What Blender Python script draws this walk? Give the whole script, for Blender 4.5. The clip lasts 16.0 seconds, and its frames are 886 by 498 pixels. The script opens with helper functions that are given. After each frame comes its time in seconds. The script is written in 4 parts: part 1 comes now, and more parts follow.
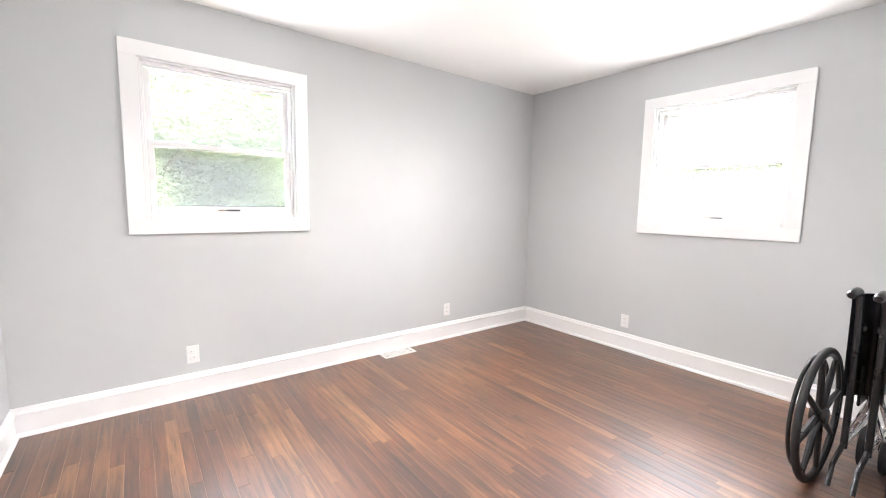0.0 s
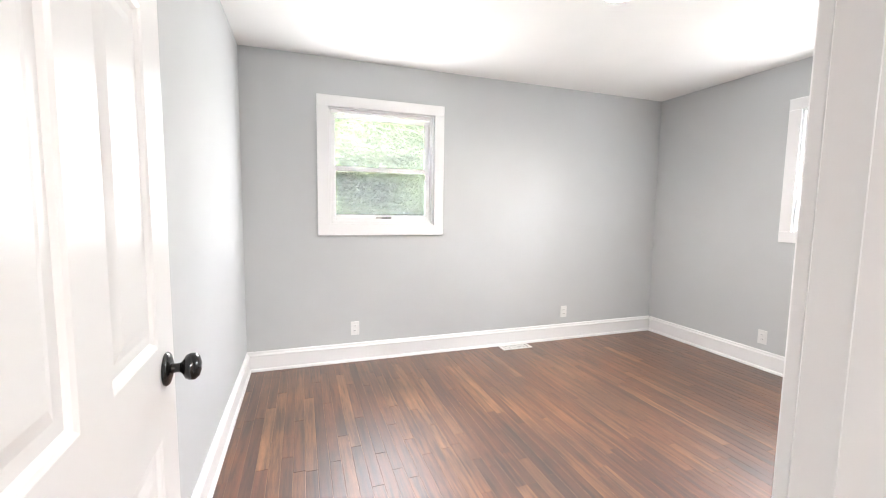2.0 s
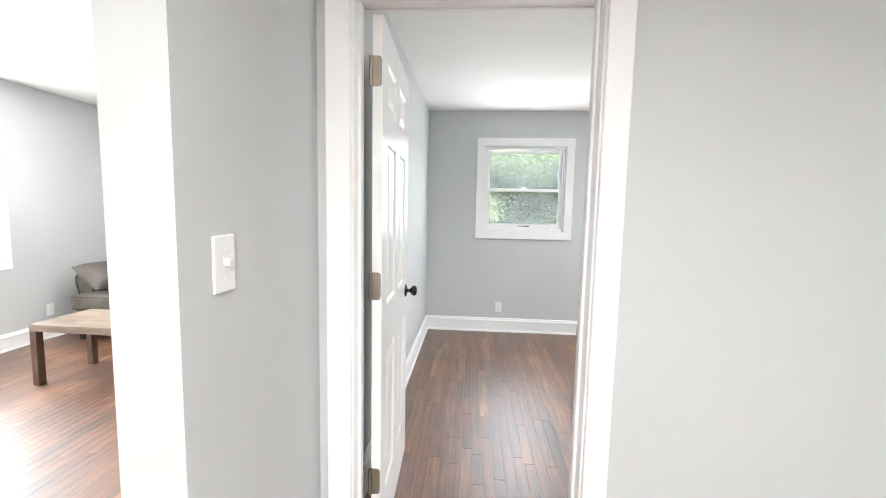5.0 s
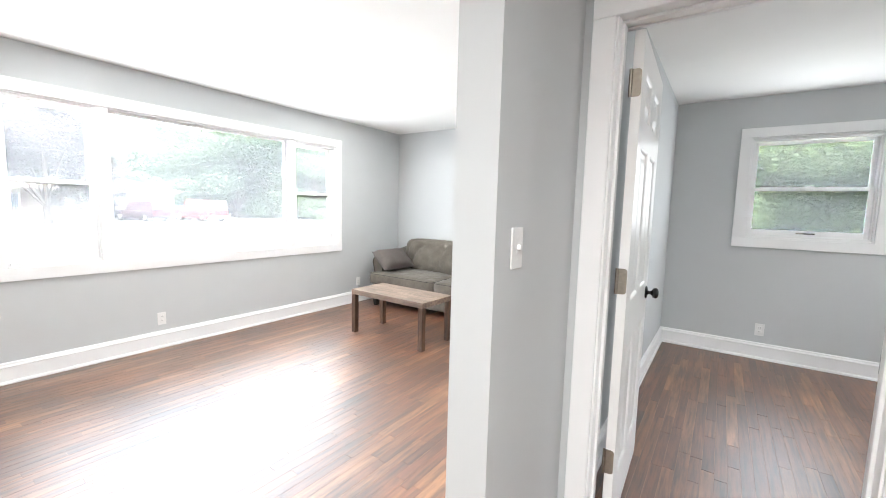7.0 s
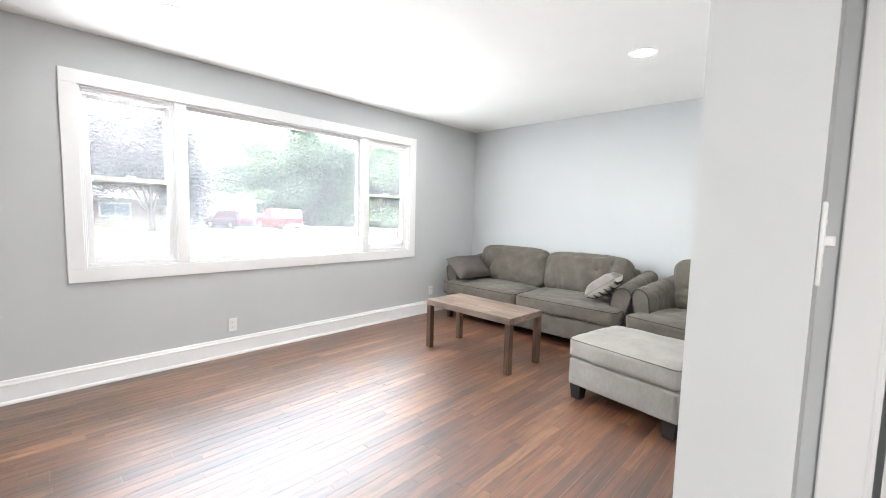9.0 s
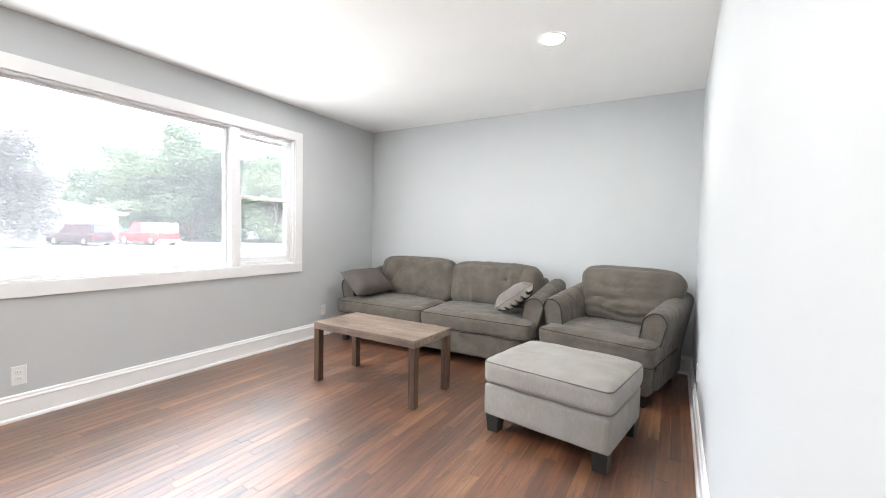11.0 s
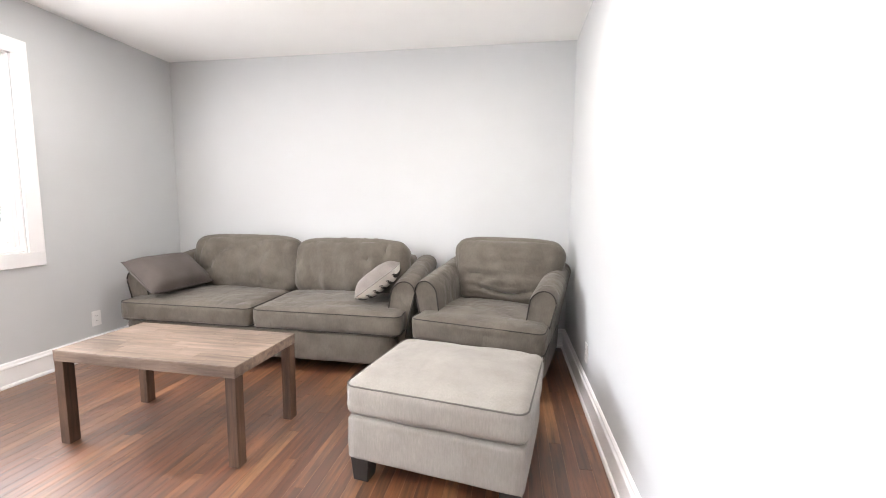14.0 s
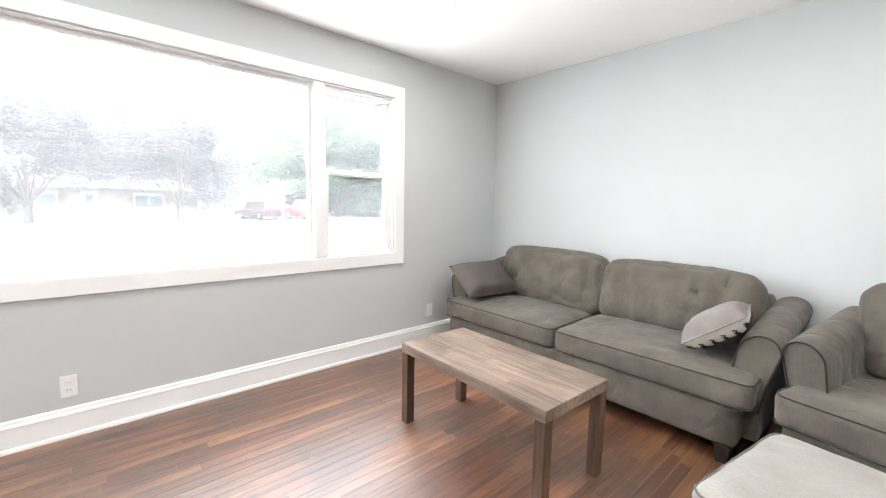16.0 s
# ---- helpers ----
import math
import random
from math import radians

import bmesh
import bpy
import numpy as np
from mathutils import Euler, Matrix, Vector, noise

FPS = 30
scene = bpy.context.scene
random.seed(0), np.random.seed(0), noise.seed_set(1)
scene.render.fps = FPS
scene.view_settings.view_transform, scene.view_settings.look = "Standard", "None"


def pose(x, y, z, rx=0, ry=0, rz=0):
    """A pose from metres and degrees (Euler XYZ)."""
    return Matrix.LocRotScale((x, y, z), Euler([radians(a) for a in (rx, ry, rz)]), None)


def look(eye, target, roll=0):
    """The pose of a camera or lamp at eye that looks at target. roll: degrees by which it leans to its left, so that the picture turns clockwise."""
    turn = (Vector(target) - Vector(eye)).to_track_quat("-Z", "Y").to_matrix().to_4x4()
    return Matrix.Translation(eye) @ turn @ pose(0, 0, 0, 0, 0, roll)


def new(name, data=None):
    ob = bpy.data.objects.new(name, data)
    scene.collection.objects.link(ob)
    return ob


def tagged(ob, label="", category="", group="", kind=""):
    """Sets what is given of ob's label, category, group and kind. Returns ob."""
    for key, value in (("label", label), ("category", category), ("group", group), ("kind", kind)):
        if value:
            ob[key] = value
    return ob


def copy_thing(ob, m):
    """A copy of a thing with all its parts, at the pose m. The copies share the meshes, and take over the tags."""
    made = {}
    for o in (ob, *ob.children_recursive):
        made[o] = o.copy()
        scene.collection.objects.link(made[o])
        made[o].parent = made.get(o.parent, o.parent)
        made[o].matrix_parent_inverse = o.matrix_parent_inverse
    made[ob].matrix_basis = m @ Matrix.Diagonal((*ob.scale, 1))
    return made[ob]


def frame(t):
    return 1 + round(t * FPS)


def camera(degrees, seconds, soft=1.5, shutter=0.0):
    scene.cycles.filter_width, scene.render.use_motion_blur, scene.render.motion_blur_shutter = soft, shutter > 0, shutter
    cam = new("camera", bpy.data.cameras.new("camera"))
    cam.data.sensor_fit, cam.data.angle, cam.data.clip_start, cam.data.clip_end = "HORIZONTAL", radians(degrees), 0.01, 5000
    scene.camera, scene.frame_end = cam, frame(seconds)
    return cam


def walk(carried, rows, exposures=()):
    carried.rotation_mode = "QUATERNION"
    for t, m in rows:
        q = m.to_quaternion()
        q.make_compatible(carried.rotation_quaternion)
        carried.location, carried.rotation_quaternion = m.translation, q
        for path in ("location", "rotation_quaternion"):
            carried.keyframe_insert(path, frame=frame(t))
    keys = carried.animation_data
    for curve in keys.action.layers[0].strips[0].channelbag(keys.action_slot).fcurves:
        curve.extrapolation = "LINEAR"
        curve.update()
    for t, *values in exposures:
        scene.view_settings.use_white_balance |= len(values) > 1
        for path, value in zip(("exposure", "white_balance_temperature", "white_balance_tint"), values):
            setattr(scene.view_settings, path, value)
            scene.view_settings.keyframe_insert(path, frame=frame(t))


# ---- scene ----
cam = camera(95.4, 16.0, 1.0)
PATH = [
    (0, (4.278, -2.958, 1.254), (5.484, -1.376, 1.042), 1.0),
    (0.5, (4.194, -3.028, 1.241), (5.244, -1.337, 1.044), 0.9),
    (1, (4.114, -3.123, 1.237), (5.026, -1.353, 1.057), 1.0),
    (1.5, (4.118, -3.196, 1.240), (4.911, -1.369, 1.061), 0.7),
    (2, (4.123, -3.355, 1.258), (4.781, -1.475, 1.075), 0.8),
    (2.5, (4.106, -3.562, 1.283), (4.677, -1.655, 1.095), 1.3),
    (3, (4.109, -3.800, 1.320), (4.612, -1.873, 1.133), 1.1),
    (3.2, (4.106, -3.890, 1.322), (4.584, -1.957, 1.139), 1.2),
    (5.3, (4.218, -4.586, 1.366), (3.930, -2.617, 1.170), 1.3),
    (5.5, (4.226, -4.628, 1.365), (3.834, -2.677, 1.167), 1.4),
    (6, (4.230, -4.711, 1.361), (3.554, -2.839, 1.163), 1.2),
    (6.5, (4.211, -4.771, 1.361), (3.290, -3.008, 1.156), 1.5),
    (7, (4.171, -4.773, 1.354), (3.038, -3.138, 1.148), 1.5),
    (7.5, (4.099, -4.738, 1.341), (2.818, -3.215, 1.134), 1.4),
    (8, (3.978, -4.677, 1.305), (2.593, -3.245, 1.107), 1.4),
    (8.2, (3.928, -4.646, 1.293), (2.519, -3.240, 1.100), 1.4),
    (10.3, (3.468, -4.213, 1.231), (2.267, -2.616, 1.139), 1.5),
    (10.5, (3.46, -4.152, 1.213), (2.297, -2.527, 1.128), 1.5),
    (11, (3.419, -4.069, 1.195), (2.418, -2.339, 1.108), 1.2),
    (11.5, (3.337, -4.0, 1.167), (2.554, -2.162, 1.075), 1.0),
    (12, (3.261, -3.957, 1.153), (2.724, -2.034, 1.035), 0.8),
    (12.5, (3.238, -3.86, 1.129), (2.849, -1.906, 0.958), 0.7),
    (13, (3.201, -3.665, 1.12), (2.875, -1.702, 0.919), 0.6),
    (13.5, (3.169, -3.497, 1.126), (2.861, -1.533, 0.914), 0.6),
    (14, (3.098, -3.374, 1.159), (2.776, -1.411, 0.948), 0.5),
    (14.5, (2.984, -3.303, 1.198), (2.586, -1.355, 0.988), 0.7),
    (15, (2.875, -3.282, 1.221), (2.248, -1.395, 1.01), 0.8),
    (15.5, (2.798, -3.2, 1.206), (1.768, -1.496, 1.008), 1.0),
    (16, (2.774, -3.16, 1.246), (1.292, -1.836, 1.027), 1.2),
]
walk(cam, [(t, look(eye, target, roll)) for t, eye, target, roll in PATH],
     exposures=[(0.0, 7.88, 6650, 15), (1.5, 7.72, 6650, 14), (3.2, 7.5, 6500, 11), (5.3, 7.27, 6350, 9), (7.0, 6.97, 6300, 9), (8.2, 6.78, 6300, 9), (10.5, 6.55, 6350, 10), (12.5, 6.68, 6600, 14), (14.5, 6.88, 6750, 16), (16.0, 6.78, 6450, 11)])

# ---------------------------------------------------------------- light
world = bpy.data.worlds.new("world")
scene.world = world
world.use_nodes = True
wn, wl = world.node_tree.nodes, world.node_tree.links
sky = wn.new("ShaderNodeTexSky")
sky.sky_type = "NISHITA"
sky.sun_disc = False
sky.sun_elevation, sky.sun_rotation = radians(58), radians(172)
sky.air_density, sky.dust_density, sky.ozone_density = 1.0, 4.0, 1.0
hsv = wn.new("ShaderNodeHueSaturation")
hsv.inputs["Saturation"].default_value = 0.45
wl.new(sky.outputs["Color"], hsv.inputs["Color"])
wl.new(hsv.outputs["Color"], wn["Background"].inputs["Color"])
wn["Background"].inputs["Strength"].default_value = 0.15


def sun_lamp(power, angle, elevation, azimuth):
    data = bpy.data.lights.new("sun", "SUN")
    data.energy, data.angle, data.color = power, radians(angle), (1.0, 0.985, 0.96)
    ob = new("sun", data)
    ob.rotation_euler = (radians(90 - elevation), 0, radians(azimuth))
    return ob


# overcast sky, soft sun from behind the house
sun_lamp(0.55, 25, 58, 10)


def window_light(x, y, z, rz, w, h, power):
    """Daylight of the open sky, entering through a window's opening."""
    data = bpy.data.lights.new("window_light", "AREA")
    data.shape, data.size, data.size_y = "RECTANGLE", w, h
    data.energy, data.color = power, (0.97, 0.99, 1.0)
    ob = new("window_light", data)
    ob.matrix_world = pose(x, y, z, -90, 0, rz)
    return ob


window_light(0.024, -2.725, 1.461, 90, 2.94, 1.22, 0.76)
window_light(4.765, -0.024, 1.605, 0, 0.85, 0.90, 0.12)
window_light(7.678, -1.751, 1.605, -90, 0.87, 0.90, 0.12)
LAMP_POWER = 0.13
BED_LAMP_POWER = 0.12
HALL_LAMP_POWER = 0.68


# ---------------------------------------------------------------- materials
class Mat:
    """A small wrapper to wire a Principled material."""

    def __init__(self, name, color=(0.5, 0.5, 0.5), rough=0.6, metal=0.0):
        self.m = bpy.data.materials.new(name)
        self.m.use_nodes = True
        self.n, self.l = self.m.node_tree.nodes, self.m.node_tree.links
        self.b = self.n["Principled BSDF"]
        self.b.inputs["Base Color"].default_value = (*color, 1)
        self.b.inputs["Roughness"].default_value = rough
        self.b.inputs["Metallic"].default_value = metal

    def node(self, kind, **values):
        nd = self.n.new(kind)
        for k, v in values.items():
            nd.inputs[k.replace("_", " ")].default_value = v
        return nd

    def coords(self, scale=(1, 1, 1), world_space=True):
        src = self.n.new("ShaderNodeNewGeometry").outputs["Position"] if world_space else self.n.new("ShaderNodeTexCoord").outputs["Object"]
        mp = self.n.new("ShaderNodeMapping")
        mp.inputs["Scale"].default_value = scale
        self.l.new(src, mp.inputs["Vector"])
        return mp.outputs["Vector"]

    def noise(self, vec, scale, detail=4.0, rough=0.55):
        nd = self.node("ShaderNodeTexNoise", Scale=scale, Detail=detail, Roughness=rough)
        self.l.new(vec, nd.inputs["Vector"])
        return nd.outputs["Fac"]

    def ramp(self, fac, stops):
        nd = self.n.new("ShaderNodeValToRGB")
        while len(nd.color_ramp.elements) < len(stops):
            nd.color_ramp.elements.new(0.5)
        for e, (p, c) in zip(nd.color_ramp.elements, stops):
            e.position, e.color = p, (*c, 1)
        self.l.new(fac, nd.inputs["Fac"])
        return nd.outputs["Color"]

    def mix(self, a, b, fac, mode="MIX"):
        nd = self.n.new("ShaderNodeMix")
        nd.data_type, nd.blend_type = "RGBA", mode
        for key, v in ((6, a), (7, b), (0, fac)):
            if isinstance(v, bpy.types.NodeSocket):
                self.l.new(v, nd.inputs[key])
            elif isinstance(v, tuple):
                nd.inputs[key].default_value = (*v, 1)
            else:
                nd.inputs[key].default_value = v
        return nd.outputs[2]

    def math(self, op, a, b=0.0):
        nd = self.n.new("ShaderNodeMath")
        nd.operation = op
        for key, v in ((0, a), (1, b)):
            if isinstance(v, bpy.types.NodeSocket):
                self.l.new(v, nd.inputs[key])
            else:
                nd.inputs[key].default_value = v
        return nd.outputs[0]

    def color(self, sock):
        self.l.new(sock, self.b.inputs["Base Color"])

    def rough(self, fac, low, high):
        nd = self.node("ShaderNodeMapRange")
        nd.inputs["To Min"].default_value, nd.inputs["To Max"].default_value = low, high
        self.l.new(fac, nd.inputs["Value"])
        self.l.new(nd.outputs["Result"], self.b.inputs["Roughness"])

    def bump(self, fac, strength, distance=0.002, under=None):
        nd = self.node("ShaderNodeBump", Strength=strength, Distance=distance)
        self.l.new(fac, nd.inputs["Height"])
        if under:
            self.l.new(under.outputs["Normal"], nd.inputs["Normal"])
        self.l.new(nd.outputs["Normal"], self.b.inputs["Normal"])


def paint(name, color, rough, vary=0.03, grain=0.12):
    m = Mat(name, color, rough)
    v = m.coords()
    big, fine = m.noise(v, 1.3, 3), m.noise(v, 420, 2)
    lo, hi = tuple(c * (1 - vary) for c in color), tuple(min(1, c * (1 + vary)) for c in color)
    m.color(m.ramp(big, [(0.3, lo), (0.7, hi)]))
    m.rough(m.noise(v, 9, 3), rough - 0.06, rough + 0.06)
    m.bump(fine, grain, 0.0006)
    return m.m


def fabric(name, dark, light, weave=900, slub=True, crease=0.0, nap=0.08):
    m = Mat(name, light, 0.9)
    v = m.coords()
    streak = m.noise(m.coords((30, 30, 5)), 6, 4)
    patch = m.noise(v, 7, 4)
    fine = m.noise(v, weave, 2)
    c = m.ramp(patch, [(0.3, dark), (0.72, light)])
    c = m.mix(c, m.ramp(streak, [(0.3, (0.72, 0.72, 0.72)), (0.7, (1.0, 1.0, 1.0))]), 0.55 if slub else 0.25, "MULTIPLY")
    c = m.mix(c, m.ramp(fine, [(0.3, (0.7, 0.7, 0.7)), (0.7, (1.0, 1.0, 1.0))]), 0.5, "MULTIPLY")
    m.color(c)
    m.b.inputs["Sheen Weight"].default_value = nap
    m.b.inputs["Sheen Roughness"].default_value = 0.4
    under = None
    if crease:
        fold = m.math("ABSOLUTE", m.math("SUBTRACT", m.noise(m.coords((3.6, 3.6, 2.4)), 1.3, 3, 0.5), 0.5))
        ridge = m.math("MINIMUM", m.math("MULTIPLY", fold, 11.0), 1.0)
        under = m.node("ShaderNodeBump", Strength=0.38 * crease, Distance=0.012)
        m.l.new(ridge, under.inputs["Height"])
    m.bump(fine, 0.35, 0.0012, under)
    return m.m


def wood_boards(name, stops, grain_scale, rough_low, rough_high, along="y", gloss=0.0, streak=0.75):
    """Boards that differ piece by piece, with long grain, knots and worn varnish."""
    m = Mat(name, stops[0][1], rough_low)
    rnd = m.math("FRACT", m.math("ADD", m.n.new("ShaderNodeObjectInfo").outputs["Random"],
                                 m.n.new("ShaderNodeNewGeometry").outputs["Random Per Island"]))
    pos = m.n.new("ShaderNodeNewGeometry").outputs["Position"]
    shift = m.n.new("ShaderNodeVectorMath")
    shift.operation = "MULTIPLY_ADD"
    comb = m.n.new("ShaderNodeCombineXYZ")
    for i in range(3):
        m.l.new(rnd, comb.inputs[i])
    m.l.new(comb.outputs[0], shift.inputs[0])
    shift.inputs[1].default_value = (37, 53, 11)
    m.l.new(pos, shift.inputs[2])
    mp = m.n.new("ShaderNodeMapping")
    mp.inputs["Scale"].default_value = {"x": (0.9, 14, 14), "y": (14, 0.9, 14), "z": (14, 14, 0.9)}[along]
    m.l.new(shift.outputs[0], mp.inputs["Vector"])
    grain = m.noise(mp.outputs["Vector"], grain_scale, 6, 0.62)
    fine = m.noise(mp.outputs["Vector"], grain_scale * 9, 3, 0.6)
    wear = m.noise(m.coords(), 2.0, 5)
    base = m.ramp(rnd, stops)
    c = m.mix(base, m.ramp(grain, [(0.34, (0.34, 0.30, 0.28)), (0.5, (0.9, 0.88, 0.86)), (0.66, (1.35, 1.3, 1.25))]), streak, "MULTIPLY")
    c = m.mix(c, m.ramp(fine, [(0.35, (0.62, 0.58, 0.55)), (0.6, (1.0, 1.0, 1.0))]), 0.45, "MULTIPLY")
    c = m.mix(c, m.ramp(wear, [(0.36, (0.48, 0.45, 0.43)), (0.66, (1.4, 1.36, 1.3))]), 0.7, "MULTIPLY")
    m.color(c)
    m.rough(wear, rough_low, rough_high)
    m.bump(grain, 0.12, 0.0015)
    if gloss:
        m.b.inputs["Coat Weight"].default_value = gloss
        m.b.inputs["Coat Roughness"].default_value = 0.43
        m.b.inputs["Coat IOR"].default_value = 1.75
    return m.m


def plain(name, color, rough, metal=0.0, vary=0.12, scale=40, bump=0.1):
    m = Mat(name, color, rough, metal)
    v = m.coords()
    f = m.noise(v, scale, 4)
    m.color(m.ramp(f, [(0.3, tuple(c * (1 - vary) for c in color)), (0.7, tuple(min(1, c * (1 + vary)) for c in color))]))
    m.rough(m.noise(v, scale * 0.4, 3), max(0.03, rough - 0.08), min(1, rough + 0.08))
    m.bump(f, bump, 0.001)
    return m.m


def glow(name, color, power):
    m = Mat(name, color, 0.5)
    m.b.inputs["Emission Color"].default_value = (*color, 1)
    m.b.inputs["Emission Strength"].default_value = power
    return m.m


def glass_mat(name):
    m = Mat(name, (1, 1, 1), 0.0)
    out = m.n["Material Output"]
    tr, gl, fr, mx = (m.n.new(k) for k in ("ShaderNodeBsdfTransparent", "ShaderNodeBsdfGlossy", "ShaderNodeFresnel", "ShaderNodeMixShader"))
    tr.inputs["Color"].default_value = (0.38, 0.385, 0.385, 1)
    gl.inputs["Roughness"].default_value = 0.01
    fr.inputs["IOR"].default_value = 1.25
    # a translucent veil, added as glare haze over the view outside
    veil, veil_mix = m.n.new("ShaderNodeBsdfTranslucent"), m.n.new("ShaderNodeMixShader")
    veil.inputs["Color"].default_value = (0.92, 0.93, 0.92, 1)
    veil_mix.inputs[0].default_value = 0.0155
    m.l.new(tr.outputs[0], veil_mix.inputs[1])
    m.l.new(veil.outputs[0], veil_mix.inputs[2])
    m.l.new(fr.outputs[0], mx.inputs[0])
    m.l.new(veil_mix.outputs[0], mx.inputs[1])
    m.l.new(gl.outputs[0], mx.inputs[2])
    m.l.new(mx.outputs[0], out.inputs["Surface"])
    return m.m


WALL = paint("wall_paint_grey", (0.56, 0.577, 0.583), 0.82, 0.02, 0.25)
CEIL = paint("ceiling_paint_white", (0.89, 0.89, 0.875), 0.8, 0.02, 0.3)
TRIM = paint("trim_paint_white", (0.86, 0.86, 0.86), 0.32, 0.015, 0.04)
DOORP = paint("door_paint_white", (0.82, 0.82, 0.81), 0.3, 0.015, 0.06)
SIDING = paint("siding_cream", (0.62, 0.56, 0.45), 0.8, 0.06)
PLASTIC = plain("plastic_white", (0.80, 0.80, 0.79), 0.35, 0, 0.02, 60, 0.02)
SLOT = plain("slot_dark", (0.03, 0.03, 0.03), 0.6)
OAK = wood_boards("oak_floor_stained", [(0.0, (0.092, 0.031, 0.012)), (0.2, (0.122, 0.043, 0.016)), (0.5, (0.152, 0.057, 0.021)), (0.85, (0.198, 0.085, 0.033)), (1.0, (0.270, 0.132, 0.056))], 3.0, 0.42, 0.56, "y", 1.0, 1.0)
SUBFLOOR = plain("floor_joint_filler", (0.38, 0.24, 0.155), 0.6, 0, 0.5, 2.2)
TABLEW = wood_boards("table_wood_brown", [(0.0, (0.205, 0.155, 0.122)), (0.5, (0.225, 0.173, 0.138)), (1.0, (0.275, 0.212, 0.170))], 3.2, 0.36, 0.5, "x", 0.0, 0.6)
TABLELEG = wood_boards("table_leg_wood", [(0.0, (0.085, 0.050, 0.033)), (1.0, (0.12, 0.075, 0.052))], 3.0, 0.4, 0.55, "z")
SOFA = fabric("sofa_fabric_taupe", (0.100, 0.087, 0.070), (0.158, 0.138, 0.111), 900, True, 1.0, 0.14)
OTTO = fabric("ottoman_fabric_grey", (0.30, 0.281, 0.256), (0.37, 0.349, 0.320), 900, True, 0.5, 0.08)
PILLOW = fabric("pillow_fabric_taupe", (0.085, 0.070, 0.063), (0.115, 0.098, 0.088), 1100, False)
PILLOW_B = fabric("pillow_fabric_beige", (0.20, 0.175, 0.16), (0.26, 0.235, 0.215), 1100, False)
CREAM = fabric("pillow_fabric_cream", (0.68, 0.65, 0.58), (0.76, 0.73, 0.66), 1100, False)
PIPING = fabric("piping_dark", (0.022, 0.018, 0.015), (0.040, 0.034, 0.028), 1100, False)
FOOTBLK = plain("foot_black", (0.012, 0.011, 0.01), 0.45)
KNOB = plain("knob_black", (0.006, 0.006, 0.006), 0.14, 0.0, 0.1, 30, 0.0)
NICKEL = plain("nickel_satin", (0.30, 0.265, 0.22), 0.34, 1.0, 0.1, 80, 0.03)
CHROME = plain("chrome", (0.75, 0.75, 0.76), 0.12, 1.0, 0.03, 60, 0.0)
RUBBER = plain("rubber_black", (0.012, 0.012, 0.013), 0.6)
VINYL = plain("vinyl_black", (0.010, 0.010, 0.012), 0.35)
BLACKP = plain("plastic_black", (0.012, 0.012, 0.013), 0.3)
LED = glow("lamp_lens", (1.0, 0.98, 0.95), 1.5)
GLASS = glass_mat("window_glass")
ALU = plain("handle_dark", (0.05, 0.05, 0.05), 0.35, 0.6)
GRASS = plain("lawn_grass", (0.11, 0.116, 0.085), 0.95, 0, 0.35, 3, 0.4)
ROAD = plain("pale_concrete", (0.36, 0.355, 0.34), 0.9, 0, 0.12, 6, 0.3)
DRIVE = plain("concrete_drive", (0.26, 0.255, 0.245), 0.9, 0, 0.1, 4, 0.2)
BRICK = plain("tan_brick", (0.24, 0.21, 0.175), 0.9, 0, 0.12, 2, 0.2)
SHINGLE = plain("roof_shingle", (0.13, 0.115, 0.105), 0.95, 0, 0.2, 3, 0.3)
HWHITE = plain("house_white", (0.75, 0.74, 0.72), 0.7, 0, 0.05, 3, 0.1)
HGLASS = plain("house_glass", (0.10, 0.12, 0.14), 0.08, 0, 0.1, 2, 0.0)
SHUTTER = plain("shutter_brown", (0.10, 0.06, 0.05), 0.7)
BARK = plain("bark", (0.10, 0.08, 0.065), 0.95, 0, 0.3, 8, 0.8)
def leaf(name, color):
    m = Mat(name, color, 0.6)
    f = m.noise(m.coords(), 0.9, 4)
    c = m.ramp(f, [(0.3, tuple(q * 0.65 for q in color)), (0.7, tuple(q * 1.35 for q in color))])
    m.color(c)
    tl, mx = m.n.new("ShaderNodeBsdfTranslucent"), m.n.new("ShaderNodeMixShader")
    m.l.new(c, tl.inputs["Color"])
    mx.inputs[0].default_value = 0.5
    m.l.new(m.b.outputs[0], mx.inputs[1])
    m.l.new(tl.outputs[0], mx.inputs[2])
    m.l.new(mx.outputs[0], m.n["Material Output"].inputs["Surface"])
    return m.m


LEAF_G = leaf("leaf_green", (0.10, 0.135, 0.075))
LEAF_D = leaf("leaf_deep_green", (0.085, 0.118, 0.070))
LEAF_P = leaf("leaf_purple", (0.120, 0.108, 0.104))
LEAF_N = leaf("leaf_fresh_green", (0.12, 0.155, 0.075))
CARD = plain("car_paint_maroon", (0.030, 0.005, 0.009), 0.55, 0.0, 0.05, 4, 0.0)
CARR = plain("car_paint_red", (0.20, 0.006, 0.006), 0.55, 0.0, 0.05, 4, 0.0)
CARW = plain("car_paint_white", (0.7, 0.7, 0.7), 0.3, 0, 0.03, 4, 0.0)
CARB = plain("car_paint_blue", (0.10, 0.25, 0.40), 0.3, 0, 0.03, 4, 0.0)
LIGHTR = plain("tail_lamp_red", (0.4, 0.02, 0.02), 0.2)
WIRE = plain("wire_black", (0.02, 0.02, 0.02), 0.6)


